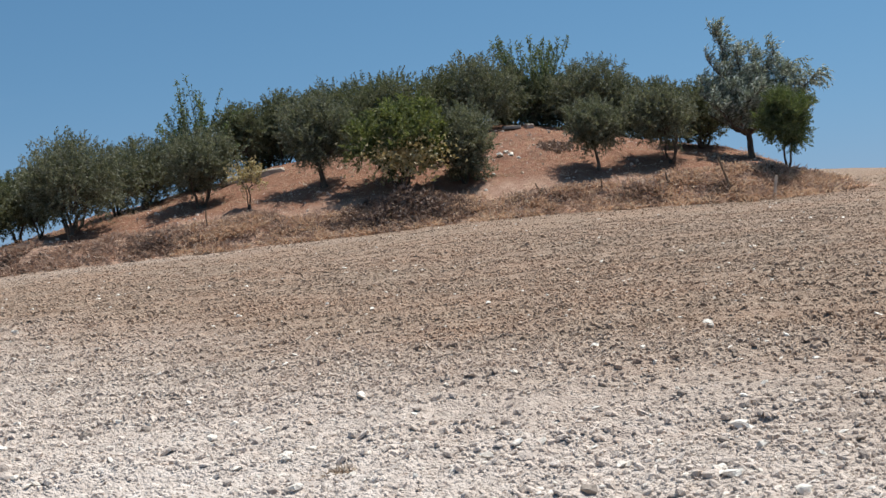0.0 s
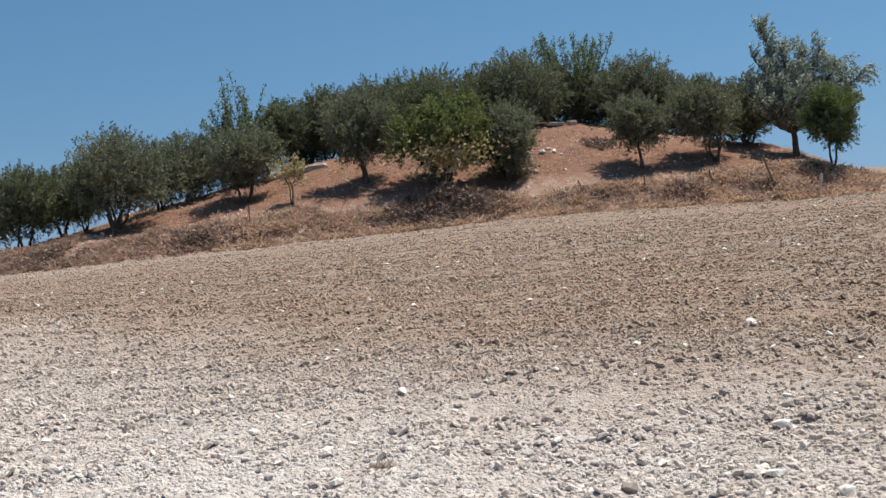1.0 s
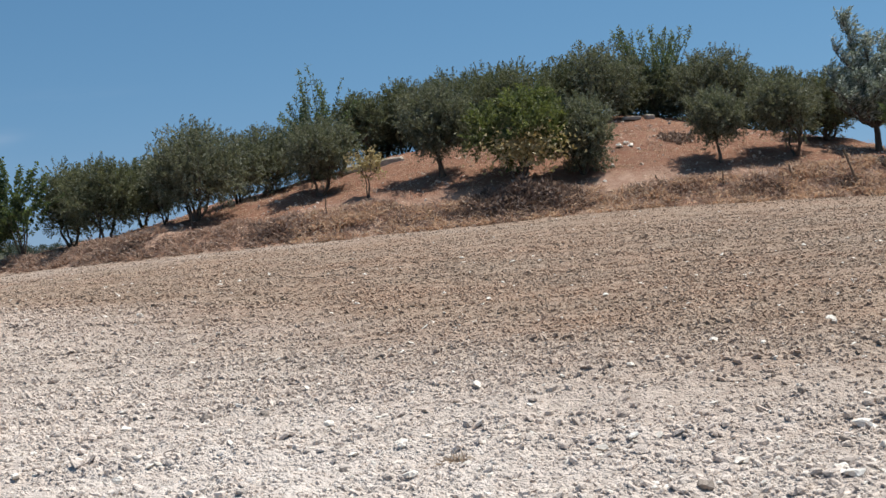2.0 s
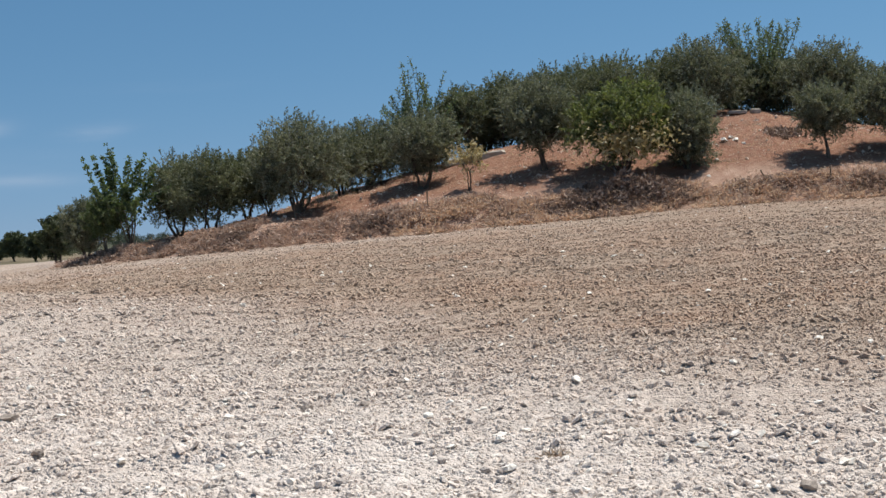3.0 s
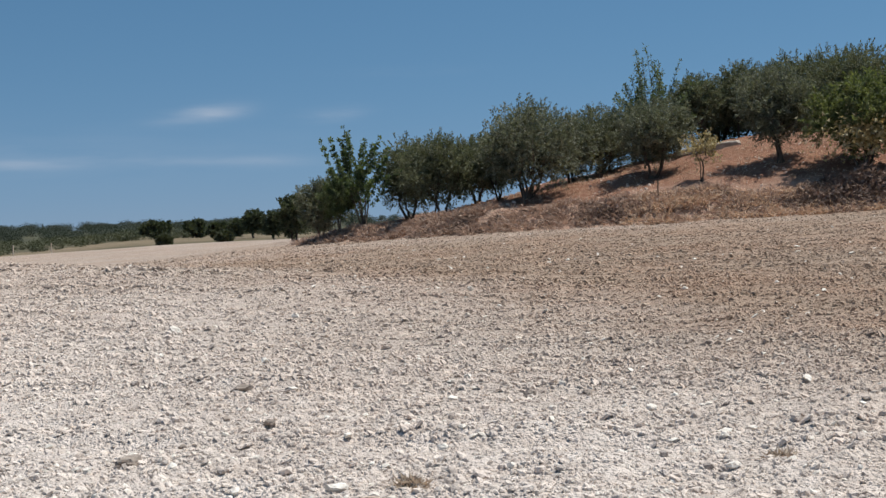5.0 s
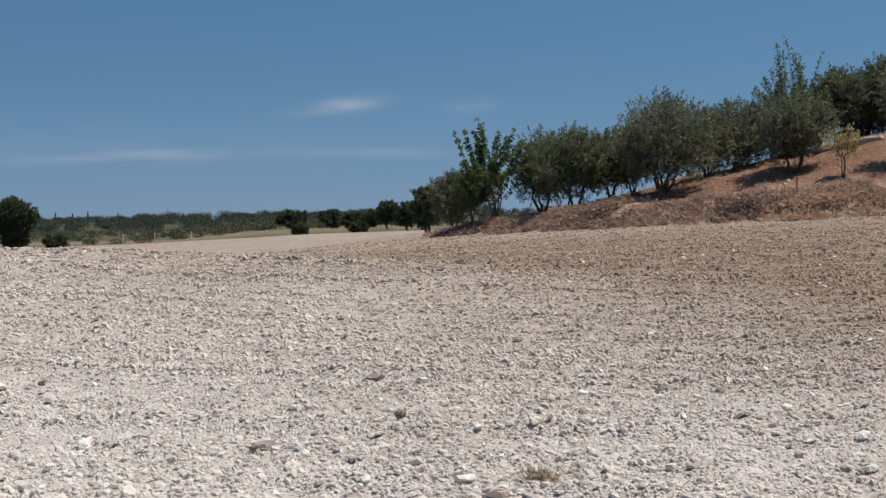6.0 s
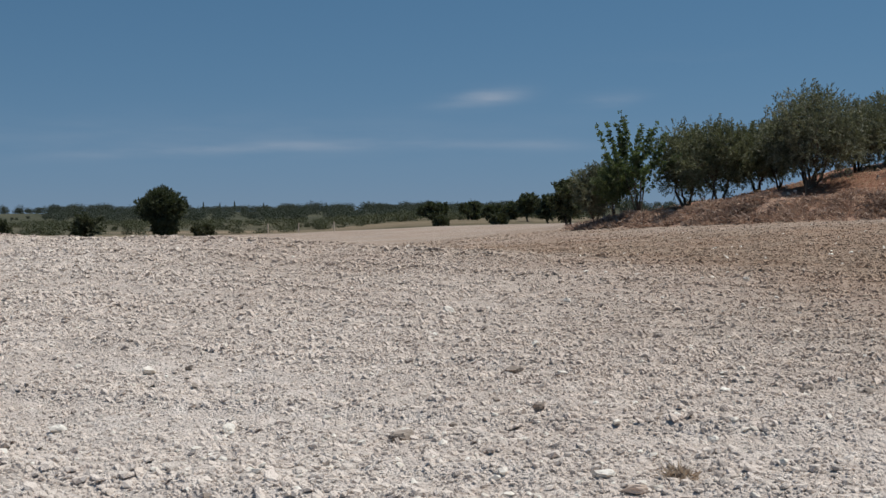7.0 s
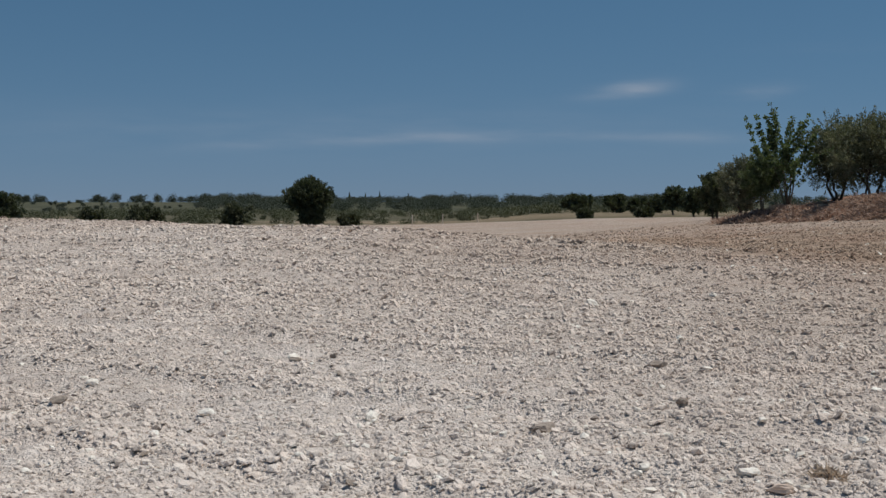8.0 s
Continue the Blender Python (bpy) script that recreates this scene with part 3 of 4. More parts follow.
# ---- trees on the mound ----
tree("olive_tree", 8.4, 49.2, 3.1, 2.6, 0.65, -0.35, 11, OLIVE, label="olive tree with several slim stems on red earth", group=GR, stems=4, trunk_r=0.06)
tree("olive_tree", 5.7, 48.5, 2.6, 2.1, 0.75, 0.0, 12, OLIVE, 6500, label="small single-stemmed olive tree on red earth", group=GR, stems=1, trunk_r=0.065, spikes=30)
tree("olive_tree", -4.15, 49.5, 3.4, 2.6, 0.65, -0.1, 13, OLIVE, 10500, label="olive tree with forked dark trunk on the slope", group=GR, stems=4, trunk_r=0.075, spikes=28)
tree("olive_tree", -8.9, 50.4, 2.85, 2.7, 0.65, 0.25, 14, OLIVE, 9500, label="olive tree with low forked trunk on the slope", group=GR, stems=3, trunk_r=0.07, spikes=40)
tree("olive_tree", -13.4, 49.2, 3.65, 3.8, 0.35, 0.1, 15, OLIVE, 14500, label="large round olive tree with many stems above the bank", group=GR, stems=6, trunk_r=0.07, lobes=34, spikes=10)
tree("olive_tree", -17.3, 50.2, 3.4, 3.1, 0.45, 0.3, 16, OLIVE_DARK, 9500, label="olive tree with several stems above the bank", group=GR, stems=5, trunk_r=0.06)
tree("olive_tree", -11.5, 53.8, 2.75, 2.9, 0.0, 0.0, 17, OLIVE, 8500, label="olive tree with thin stems against the sky", group=GR, stems=3, trunk_r=0.055)
tree("olive_tree", 2.1, 57.0, 3.15, 3.6, -0.1, -0.2, 18, OLIVE, 12000, label="broad dense olive tree on top of the mound", group=GR, stems=3, lobes=24)
tree("olive_tree", 6.5, 57.6, 3.1, 3.4, 0.0, 0.1, 19, OLIVE, 10500, label="broad olive tree behind the top of the mound", group=GR, stems=3, lobes=24)
tree("olive_tree", 10.3, 53.3, 2.7, 2.9, 0.1, 0.1, 20, OLIVE_DARK, 9500, label="dark olive tree in the shade of a taller tree", group=GR, stems=4)
tree("olive_tree", 8.9, 57.4, 2.5, 2.6, -0.1, 0.0, 21, OLIVE_DARK, 7000, label="dark olive tree far back on the mound", group=GR)
tree("olive_tree", -1.7, 56.0, 3.1, 3.9, -0.4, 0.0, 22, OLIVE_DARK, 12500, label="dark dense olive tree on top of the mound", group=GR, lobes=24)
tree("olive_tree", 0.4, 57.6, 2.9, 2.6, -0.4, 0.0, 39, OLIVE_DARK, 8000, label="dark olive tree between taller ones on the mound", group=GR)
tree("olive_tree", -4.3, 57.0, 3.0, 2.8, -0.2, 0.0, 23, OLIVE_DARK, 8000, label="dark olive tree on top of the mound", group=GR)
tree("olive_tree", -6.3, 56.5, 3.25, 2.6, 0.3, 0.1, 24, OLIVE_DARK, 8500, label="dark upright olive tree behind the slope", group=GR, stems=2)
tree("olive_tree", -8.0, 55.4, 3.25, 2.1, 0.6, 0.1, 25, OLIVE_DARK, 7500, label="dark narrow olive tree with a bare straight trunk", group=GR, stems=2)
tree("olive_tree", -16.6, 53.4, 2.9, 2.5, 0.2, 0.0, 26, OLIVE_DARK, 6500, label="dark olive tree behind the bank", group=GR)
tree("olive_tree", -15.1, 51.2, 2.9, 2.1, 0.4, 0.0, 27, OLIVE_DARK, 6500, label="dark thin-stemmed olive tree behind the bank", group=GR, stems=4, trunk_r=0.045)
tree("olive_tree", -19.3, 52.6, 3.35, 2.8, 0.35, 0.0, 28, OLIVE_DARK, 9000, label="olive tree with low branches near the end of the bank", group=GR, stems=4)
tree("olive_tree", -25.0, 56.4, 3.0, 1.9, 0.2, 0.0, 29, OLIVE, 6500, label="grey olive tree beyond the end of the bank", group=GR)
tree("olive_tree", 4.3, 58.8, 2.4, 2.8, -0.4, 0.0, 41, OLIVE_DARK, 7000, label="low dark olive filling the back of the mound", group=GR)
tree("olive_tree", -2.9, 58.0, 2.9, 2.8, -0.4, 0.0, 42, OLIVE_DARK, 7000, label="dark olive tree in the second row on the mound", group=GR)
tree("olive_tree", -5.3, 58.2, 2.7, 2.6, -0.4, 0.0, 43, OLIVE_DARK, 6500, label="dark olive tree in the second row on the mound", group=GR)
tree("olive_tree", -7.2, 57.6, 2.6, 2.8, -0.4, 0.0, 44, OLIVE_DARK, 6500, label="dark olive tree in the second row on the mound", group=GR)
tree("olive_tree", -10.0, 55.8, 2.6, 3.0, -0.3, 0.0, 45, OLIVE_DARK, 6500, label="dark olive tree in the second row on the mound", group=GR)
tree("olive_tree", 7.9, 58.2, 2.6, 2.6, -0.3, 0.0, 46, OLIVE_DARK, 6000, label="dark olive tree in the second row on the mound", group=GR)
tree("olive_tree", -12.4, 52.2, 2.8, 2.3, 0.1, 0.0, 47, OLIVE, 5500, label="slim olive tree squeezed between two larger ones", group=GR)
tree("olive_tree", 3.0, 59.4, 2.7, 2.6, -0.5, 0.0, 48, OLIVE_DARK, 6000, label="low dark olive filling the back of the mound", group=GR)
tree("olive_tree", 5.9, 59.6, 2.7, 2.4, -0.5, 0.0, 49, OLIVE_DARK, 5500, label="low dark olive filling the back of the mound", group=GR)
tree("shrub_olive", 0.9, 48.4, 3.0, 2.3, 0.0, 0.1, 30, OLIVE, 9500, label="dense shrubby olive with leaves down to the ground", group=GR, stems=5, trunk_r=0.04, spikes=34)


def yellow_leaves(ob, rng):
    """Dry yellow leaves low inside the crown."""
    pts = rng.normal(size=(1500, 3)) * np.array([0.66, 0.34, 0.36]) + np.array([0.30, -1.36, 1.25])
    part("yellow_foliage", leaf_mesh("yellow_foliage", [leaf_arrays(rng, pts, unit(rng.normal(size=(1500, 3))), 0.14, 0.09)]), YELLOW, ob, "dry yellow leaves low in the crown")


tree("fig_tree", -1.3, 48.1, 3.2, 3.7, 0.75, 0.15, 31, FIG, 10000, (0.11, 0.065), 4, 18, 80, 0.5, "broad green fig tree with some yellow leaves", trunk_r=0.06, extra=yellow_leaves, dense=2.6)
tree("young_tree", -6.7, 47.7, 1.65, 1.2, 0.7, 0.0, 32, YELLOW, 800, (0.085, 0.05), 3, 7, 18, 0.2, "small young tree with thin yellowing leaves", trunk_r=0.03, dense=0.8)
tree("locust_tree", 12.1, 47.6, 2.95, 2.0, 0.75, 0.1, 33, GREEN, 11000, (0.085, 0.035), 2, 13, 40, 0.25, "small bright green tree with two leaning trunks", trunk_r=0.06)
poplar("silver_poplar", 11.75, 51.2, 5.2, 34, "tall silver-leaved poplar blown by the wind")
shoot_tree("almond_tree", 4.5, 59.4, 4.1, 3.9, 0.1, 0.1, 35, ALMOND, 70, 130, (0.11, 0.06), "tall green tree with upright leafy shoots", trunk_r=0.07, fall=0.12, apex=-1.45, spread=0.6)
shoot_tree("almond_tree", -9.6, 55.0, 4.75, 4.6, 0.5, 0.3, 36, ALMOND, 66, 110, (0.11, 0.06), "tall sparse green tree with a thin spire", trunk_r=0.06, fall=0.55, spread=0.6, apex=-0.25)
shoot_tree("mulberry_sapling", -20.7, 51.0, 4.15, 4.3, 0.9, 0.0, 37, MULBERRY, 25, 150, (0.135, 0.10), "young fresh green tree with thin upright stems", trunk_r=0.035, stems=5, fall=0.28, least=0.25, spread=0.45, fluff=0.08, apex=-0.75, whorls=9)
tree("olive_shrub", -21.7, 51.0, 2.3, 1.7, 0.7, 0.0, 40, GREEN, 5500, label="small round green shrub on thin stems", stems=4, trunk_r=0.03)
tree("fig_bush", -29.6, 63.4, 2.5, 1.3, 0.1, 0.0, 38, OAK, 3600, (0.13, 0.09), 2, 8, 20, 0.2, "dark leafy bush at the field edge")

# ---- clods and stones of the field ----
ICO_V = []
_p = (1 + 5 ** 0.5) / 2
for a in (-1, 1):
    for b in (-_p, _p):
        ICO_V += [(0, a, b), (a, b, 0), (b, 0, a)]
ICO_V = unit(np.array(ICO_V, float))


def hull_faces(v):
    """Triangles of a convex solid, from its corners."""
    bm = bmesh.new()
    for p in v:
        bm.verts.new(p)
    bm.verts.index_update()
    bmesh.ops.convex_hull(bm, input=bm.verts[:])
    f = np.array([[q.index for q in g.verts] for g in bm.faces])
    bm.free()
    return f


ICO_F = hull_faces(ICO_V)
OCT_V = np.array([(1, 0, 0), (-1, 0, 0), (0, 1, 0), (0, -1, 0), (0, 0, 1), (0, 0, -1)], float)
OCT_F = hull_faces(OCT_V)


def lumps(name, rng, x, y, size, solid, flat=0.62, rough=0.22, sunk=0.42):
    """Many uneven lumps lying on the land, in one mesh."""
    V, F = solid
    n, k = len(x), len(V)
    v = np.broadcast_to(V, (n, k, 3)) * (1 + rough * rng.normal(size=(n, k, 1)))
    v = v * size[:, None, None] * np.stack([rng.uniform(0.75, 1.4, n), rng.uniform(0.75, 1.3, n), flat * rng.uniform(0.7, 1.3, n)], -1)[:, None]
    a = rng.uniform(0, 6.283, n)
    ca, sa = np.cos(a)[:, None], np.sin(a)[:, None]
    tilt = rng.normal(size=(n, 1)) * 0.35
    vx, vy, vz = v[..., 0] * ca - v[..., 1] * sa, v[..., 0] * sa + v[..., 1] * ca, v[..., 2]
    vz = vz + vx * tilt
    z = surface(x, y) + size * flat * (1 - 2 * sunk)
    verts = np.stack([vx + x[:, None], vy + y[:, None], vz + z[:, None]], -1).reshape(-1, 3)
    faces = (F[None] + (np.arange(n) * k)[:, None, None]).reshape(-1, 3)
    me = mesh_of(name, verts, [faces])
    brown = np.repeat(zones(x, y)[1], k)
    o = np.zeros_like(brown)
    colours(me, "zone", np.c_[o, brown, o, o + 1])
    return me


def rows_of_tilth(x, y):
    """Long uneven rows across the field where the tines threw the clods together, -1 to 1."""
    lane = np.mod(y + 0.6 * vnoise(x, y, 14.0, 44) + 0.02 * x, 2.3) - 1.15
    line = np.exp(-((lane - 0.22) / 0.13) ** 2) - 0.6 * np.exp(-((lane + 0.05) / 0.13) ** 2)
    return np.clip(0.6 * vnoise(x * 0.10, y + 0.03 * x, 0.42, 61) + 0.35 * vnoise(x * 0.06, y + 0.02 * x, 1.3, 62) + 0.7 * line, -1, 1)


def scatter(rng, n, r0, r1, a0=-22, a1=58, clump=1.6):
    """Places on the tilled field, gathered a little in patches."""
    r = r0 * (r1 / r0) ** rng.random(n)
    a = np.radians(rng.uniform(a0, a1, n))
    x, y = -np.sin(a) * r, np.cos(a) * r
    keep = rng.random(n) < np.clip(0.72 + 0.22 * vnoise(x, y, clump, 21) + 0.28 * vnoise(x, y, 0.55, 22) + 0.42 * rows_of_tilth(x, y), 0.12, 1)
    keep &= (y < bank_line(x) - 0.3) | (mound_parts(x, y)[1] < 0.02)
    return x[keep], y[keep]


def dome(sides, tiers):
    """An open lump: rings of corners under one top corner."""
    v, f = [], []
    for k, (rad, z) in enumerate(tiers):
        for i in range(sides):
            a = 6.2832 * (i + 0.5 * k) / sides
            v.append((rad * math.cos(a), rad * math.sin(a), z))
    for k in range(len(tiers) - 1):
        for i in range(sides):
            p, q, u, w = k * sides + i, k * sides + (i + 1) % sides, (k + 1) * sides + i, (k + 1) * sides + (i + 1) % sides
            f += [(p, q, u), (q, w, u)]
    v.append((0, 0, 1))
    top, last = len(v) - 1, (len(tiers) - 1) * sides
    f += [(last + i, last + (i + 1) % sides, top) for i in range(sides)]
    return np.array(v, float), np.array(f)


def stump(sides, low, high, waist):
    """A broken crumb with steep sides and a tilted flat top."""
    v = [(math.cos(6.2832 * i / sides), math.sin(6.2832 * i / sides), low) for i in range(sides)]
    v += [(waist * math.cos(6.2832 * (i + 0.5) / sides), waist * math.sin(6.2832 * (i + 0.5) / sides), high) for i in range(sides)]
    f = []
    for i in range(sides):
        k = (i + 1) % sides
        f += [(i, k, sides + i), (k, sides + k, sides + i)]
    f += [(sides, sides + i, sides + i + 1) for i in range(1, sides - 1)]
    return np.array(v, float), np.array(f)


LUMP = dome(5, ((1.0, -0.4), (0.86, 0.62)))
CRUMB = stump(4, -0.4, 0.85, 0.66)
BIT = stump(3, -0.4, 0.66, 0.52)
rng = np.random.default_rng(5)
for name, n, r0, r1, solid, flat, what in (
        ("coarse_clods", 26000, 5.4, 11.5, LUMP, 0.66, "pale grey clods of dry tilled soil"),
        ("small_clods", 36000, 5.4, 15, CRUMB, 0.72, "pale grey crumbs of dry tilled soil"),
        ("fine_clods", 112000, 10, 24, BIT, 0.58, "small crumbs of dry tilled soil"),
        ("field_clods", 116000, 17, 38, BIT, 0.54, "brown-grey clods of dry tilled soil"),
        ("distant_clods", 52000, 30, 62, BIT, 0.55, "brown clods of the field before the bank")):
    x, y = scatter(rng, n, r0, r1)
    r = np.hypot(x, y)
    blend = rng.random(len(x)) < np.clip((r - r0 + 0.4) / (0.22 * r0), 0.1, 1) * np.clip((r1 - r) / (0.2 * r1), 0, 1)
    x, y = x[blend], y[blend]
    away = np.hypot(x, y) / 7
    size = (0.0103 if name == "coarse_clods" else 0.0104) * away ** 0.66 * (3.4 * away ** -0.30) ** (rng.random(len(x)) ** 3.0)
    if name == "small_clods":
        size = 0.0085 * away ** 0.6 * 1.9 ** (rng.random(len(x)) ** 2)
    size *= 1 + 0.22 * rows_of_tilth(x, y)
    me = lumps(name, rng, x, y, size, solid, flat, 0.17, 0.40 if solid is LUMP else 0.33)
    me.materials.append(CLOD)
    tagged(new(name, me), what, "clods", kind="stuff")
x, y = scatter(rng, 5000, 1.5, 24, 58, 338)
me = lumps("clods_behind", rng, x, y, 0.022 * (3.0 ** (rng.random(len(x)) ** 2.4)), BIT, 0.6)
me.materials.append(CLOD)
tagged(new("clods_behind", me), "pale clods of dry tilled soil all round", "clods", kind="stuff")
for name, n, r0, r1, lo, hi, solid in (("limestone_chips", 2600, 5.5, 18, 0.012, 0.035, (ICO_V, ICO_F)), ("distant_limestone_chips", 900, 18, 48, 0.025, 0.06, (OCT_V, OCT_F))):
    x, y = scatter(rng, n, r0, r1)
    size = lo * (hi / lo) ** (rng.random(len(x)) ** 2.0)
    me = lumps(name, rng, x, y, size, solid, 0.6)
    me.materials.append(STONE)
    tagged(new(name, me), "white limestone chips among the clods", "stones", kind="stuff")


x = rng.uniform(-20, 13, 2600)
y = bank_line(x) + rng.uniform(0.5, 11, 2600)
x, y = x[vnoise(x, y, 1.5, 51) > 0.0], y[vnoise(x, y, 1.5, 51) > 0.0]
me = lumps("slope_gravel", rng, x, y, 0.02 * (4.0 ** (rng.random(len(x)) ** 2)), CRUMB, 0.7)
me.materials.append(PINK)
tagged(new("slope_gravel", me), "small stones and clods on the red slope", "stones", kind="stuff")


def field_stone(name, x, y, size, flat, seed, material, label):
    """A single broken stone or clod with blunt edges."""
    rng = np.random.default_rng(seed)
    bm = bmesh.new()
    bmesh.ops.create_icosphere(bm, subdivisions=3, radius=1)
    cuts = [(unit(rng.normal(size=3)), rng.uniform(0.42, 0.72)) for _ in range(11)]
    for v in bm.verts:
        p = np.array(v.co)
        for d, k in cuts:
            over = p @ d - k
            if over > 0:
                p = p - d * over
        p = p * (1 + 0.20 * noise.noise(Vector(p * 2.2 + seed)) + 0.12 * noise.noise(Vector(p * 5 - seed)) + 0.06 * noise.noise(Vector(p * 11 + seed)))
        v.co = p * np.array([1.45, 1.05, flat * 1.25]) * size
    me = bpy.data.meshes.new(name)
    bm.to_mesh(me)
    bm.free()
    me.materials.append(material)
    ob = new(name, me)
    ob.location = (x, y, float(surface(x, y)) + size * flat * 0.6)
    ob.rotation_euler = (rng.normal() * 0.15, rng.normal() * 0.15, rng.uniform(0, 6.28))
    return tagged(ob, label, "stone", "single stones on the field")


PALE_L, DARK_L, PINK_L = "white broken limestone on the tilled soil", "dark hard clod on the tilled soil", "pinkish flat stone on the tilled soil"
field_stone("field_clod", -4.65, 7.42, 0.077, 0.52, 1, DARK, DARK_L)
field_stone("field_stone", -2.94, 6.67, 0.061, 0.56, 2, STONE, PALE_L)
field_stone("field_stone", 1.53, 6.15, 0.048, 0.70, 3, STONE, PALE_L)
field_stone("field_clod", 0.61, 6.66, 0.046, 0.65, 4, DARK, DARK_L)
field_stone("field_stone", 1.64, 7.99, 0.053, 0.52, 5, STONE, PALE_L)
field_stone("field_clod", -5.28, 10.18, 0.074, 0.61, 6, DARK, DARK_L)
field_stone("field_stone", -7.16, 6.84, 0.060, 0.62, 7, STONE, PALE_L)
field_stone("field_clod", -8.55, 6.66, 0.062, 0.54, 8, DARK, DARK_L)
field_stone("field_stone", -8.55, 9.31, 0.072, 0.68, 9, STONE, PALE_L)
field_stone("field_stone", 1.30, 6.61, 0.039, 0.53, 10, STONE, PALE_L)
field_stone("field_clod", -0.28, 8.51, 0.049, 0.60, 11, DARK, DARK_L)
field_stone("field_stone", -1.11, 8.51, 0.046, 0.63, 12, STONE, PALE_L)
field_stone("field_stone", 0.84, 7.26, 0.039, 0.61, 13, STONE, PALE_L)
field_stone("field_stone", -0.92, 7.36, 0.040, 0.65, 14, STONE, PALE_L)
field_stone("field_stone", -6.00, 7.31, 0.047, 0.68, 15, STONE, PALE_L)
field_stone("field_stone", -8.06, 13.92, 0.080, 0.74, 16, STONE, PALE_L)
field_stone("field_stone", -2.74, 7.91, 0.038, 0.57, 17, STONE, PALE_L)
field_stone("field_clod", -4.87, 5.77, 0.035, 0.66, 18, DARK, DARK_L)
field_stone("field_stone", 0.15, 8.02, 0.037, 0.67, 19, STONE, PALE_L)
field_stone("field_stone", -0.73, 10.39, 0.048, 0.57, 20, STONE, PALE_L)
field_stone("field_stone", -5.78, 11.62, 0.059, 0.50, 21, STONE, PALE_L)
field_stone("field_clod", -2.82, 10.21, 0.048, 0.74, 22, DARK, DARK_L)
field_stone("field_stone", -3.47, 8.13, 0.040, 0.57, 23, STONE, PALE_L)
field_stone("field_stone", -4.86, 10.28, 0.048, 0.58, 24, STONE, PALE_L)
field_stone("field_clod", -4.29, 8.66, 0.041, 0.72, 25, DARK, DARK_L)
field_stone("field_stone", -1.70, 9.29, 0.040, 0.65, 26, STONE, PALE_L)
field_stone("field_stone", -1.06, 8.14, 0.034, 0.62, 27, STONE, PALE_L)
field_stone("field_clod", -2.38, 10.32, 0.044, 0.69, 28, DARK, DARK_L)
field_stone("field_stone", -0.96, 8.66, 0.037, 0.51, 29, STONE, PALE_L)
field_stone("field_clod", 1.42, 7.41, 0.029, 0.68, 30, DARK, DARK_L)
field_stone("field_clod", 2.08, 7.12, 0.028, 0.59, 31, DARK, DARK_L)
field_stone("field_clod", -5.01, 10.75, 0.045, 0.52, 32, DARK, DARK_L)
field_stone("field_clod", -4.53, 7.86, 0.035, 0.67, 33, DARK, DARK_L)
field_stone("field_stone", -9.03, 7.38, 0.044, 0.73, 34, STONE, PALE_L)
field_stone("field_stone", 2.27, 11.97, 0.046, 0.55, 35, STONE, PALE_L)
field_stone("field_stone", 2.30, 12.28, 0.043, 0.66, 36, STONE, PALE_L)
field_stone("field_stone", 0.33, 8.07, 0.028, 0.57, 37, STONE, PALE_L)
field_stone("field_clod", 1.45, 8.86, 0.031, 0.69, 38, DARK, DARK_L)
field_stone("field_clod", -8.28, 9.55, 0.043, 0.68, 39, DARK, DARK_L)
field_stone("field_clod", -3.35, 8.57, 0.032, 0.55, 40, DARK, DARK_L)
field_stone("field_stone", -4.81, 7.19, 0.030, 0.71, 41, STONE, PALE_L)
field_stone("field_stone", 1.20, 11.62, 0.040, 0.66, 42, STONE, PALE_L)
field_stone("field_stone", -5.66, 8.02, 0.030, 0.67, 43, STONE, PALE_L)
field_stone("field_stone", -6.98, 8.65, 0.034, 0.71, 44, STONE, PALE_L)
field_stone("field_clod", -4.72, 8.85, 0.031, 0.61, 45, DARK, DARK_L)
field_stone("field_stone", -9.47, 9.35, 0.041, 0.69, 46, STONE, PALE_L)
field_stone("field_stone", -5.79, 18.12, 0.051, 0.72, 47, STONE, PALE_L)
field_stone("field_stone", -2.62, 10.47, 0.029, 0.53, 48, STONE, PALE_L)
field_stone("field_clod", -6.59, 11.76, 0.036, 0.71, 49, DARK, DARK_L)
field_stone("field_stone", -0.97, 11.19, 0.030, 0.60, 50, STONE, PALE_L)
field_stone("field_stone", -7.19, 15.35, 0.045, 0.62, 51, STONE, PALE_L)
field_stone("field_stone", -7.29, 12.29, 0.038, 0.54, 52, STONE, PALE_L)
field_stone("field_clod", -7.56, 8.80, 0.031, 0.67, 53, DARK, DARK_L)
field_stone("field_stone", -1.00, 17.58, 0.040, 0.57, 54, STONE, PALE_L)
field_stone("field_stone", -5.85, 16.74, 0.034, 0.72, 55, STONE, PALE_L)
field_stone("field_stone", -6.42, 18.52, 0.037, 0.57, 56, STONE, PALE_L)
field_stone("field_stone", 0.48, 16.79, 0.032, 0.64, 57, STONE, PALE_L)
field_stone("field_stone", -4.20, 16.12, 0.032, 0.60, 58, STONE, PALE_L)
field_stone("field_stone", -0.43, 24.10, 0.041, 0.65, 59, STONE, PALE_L)
field_stone("field_stone", -2.86, 18.34, 0.032, 0.55, 60, STONE, PALE_L)
field_stone("field_stone", -2.68, 6.52, 0.060, 0.42, 60, PINK, PINK_L)



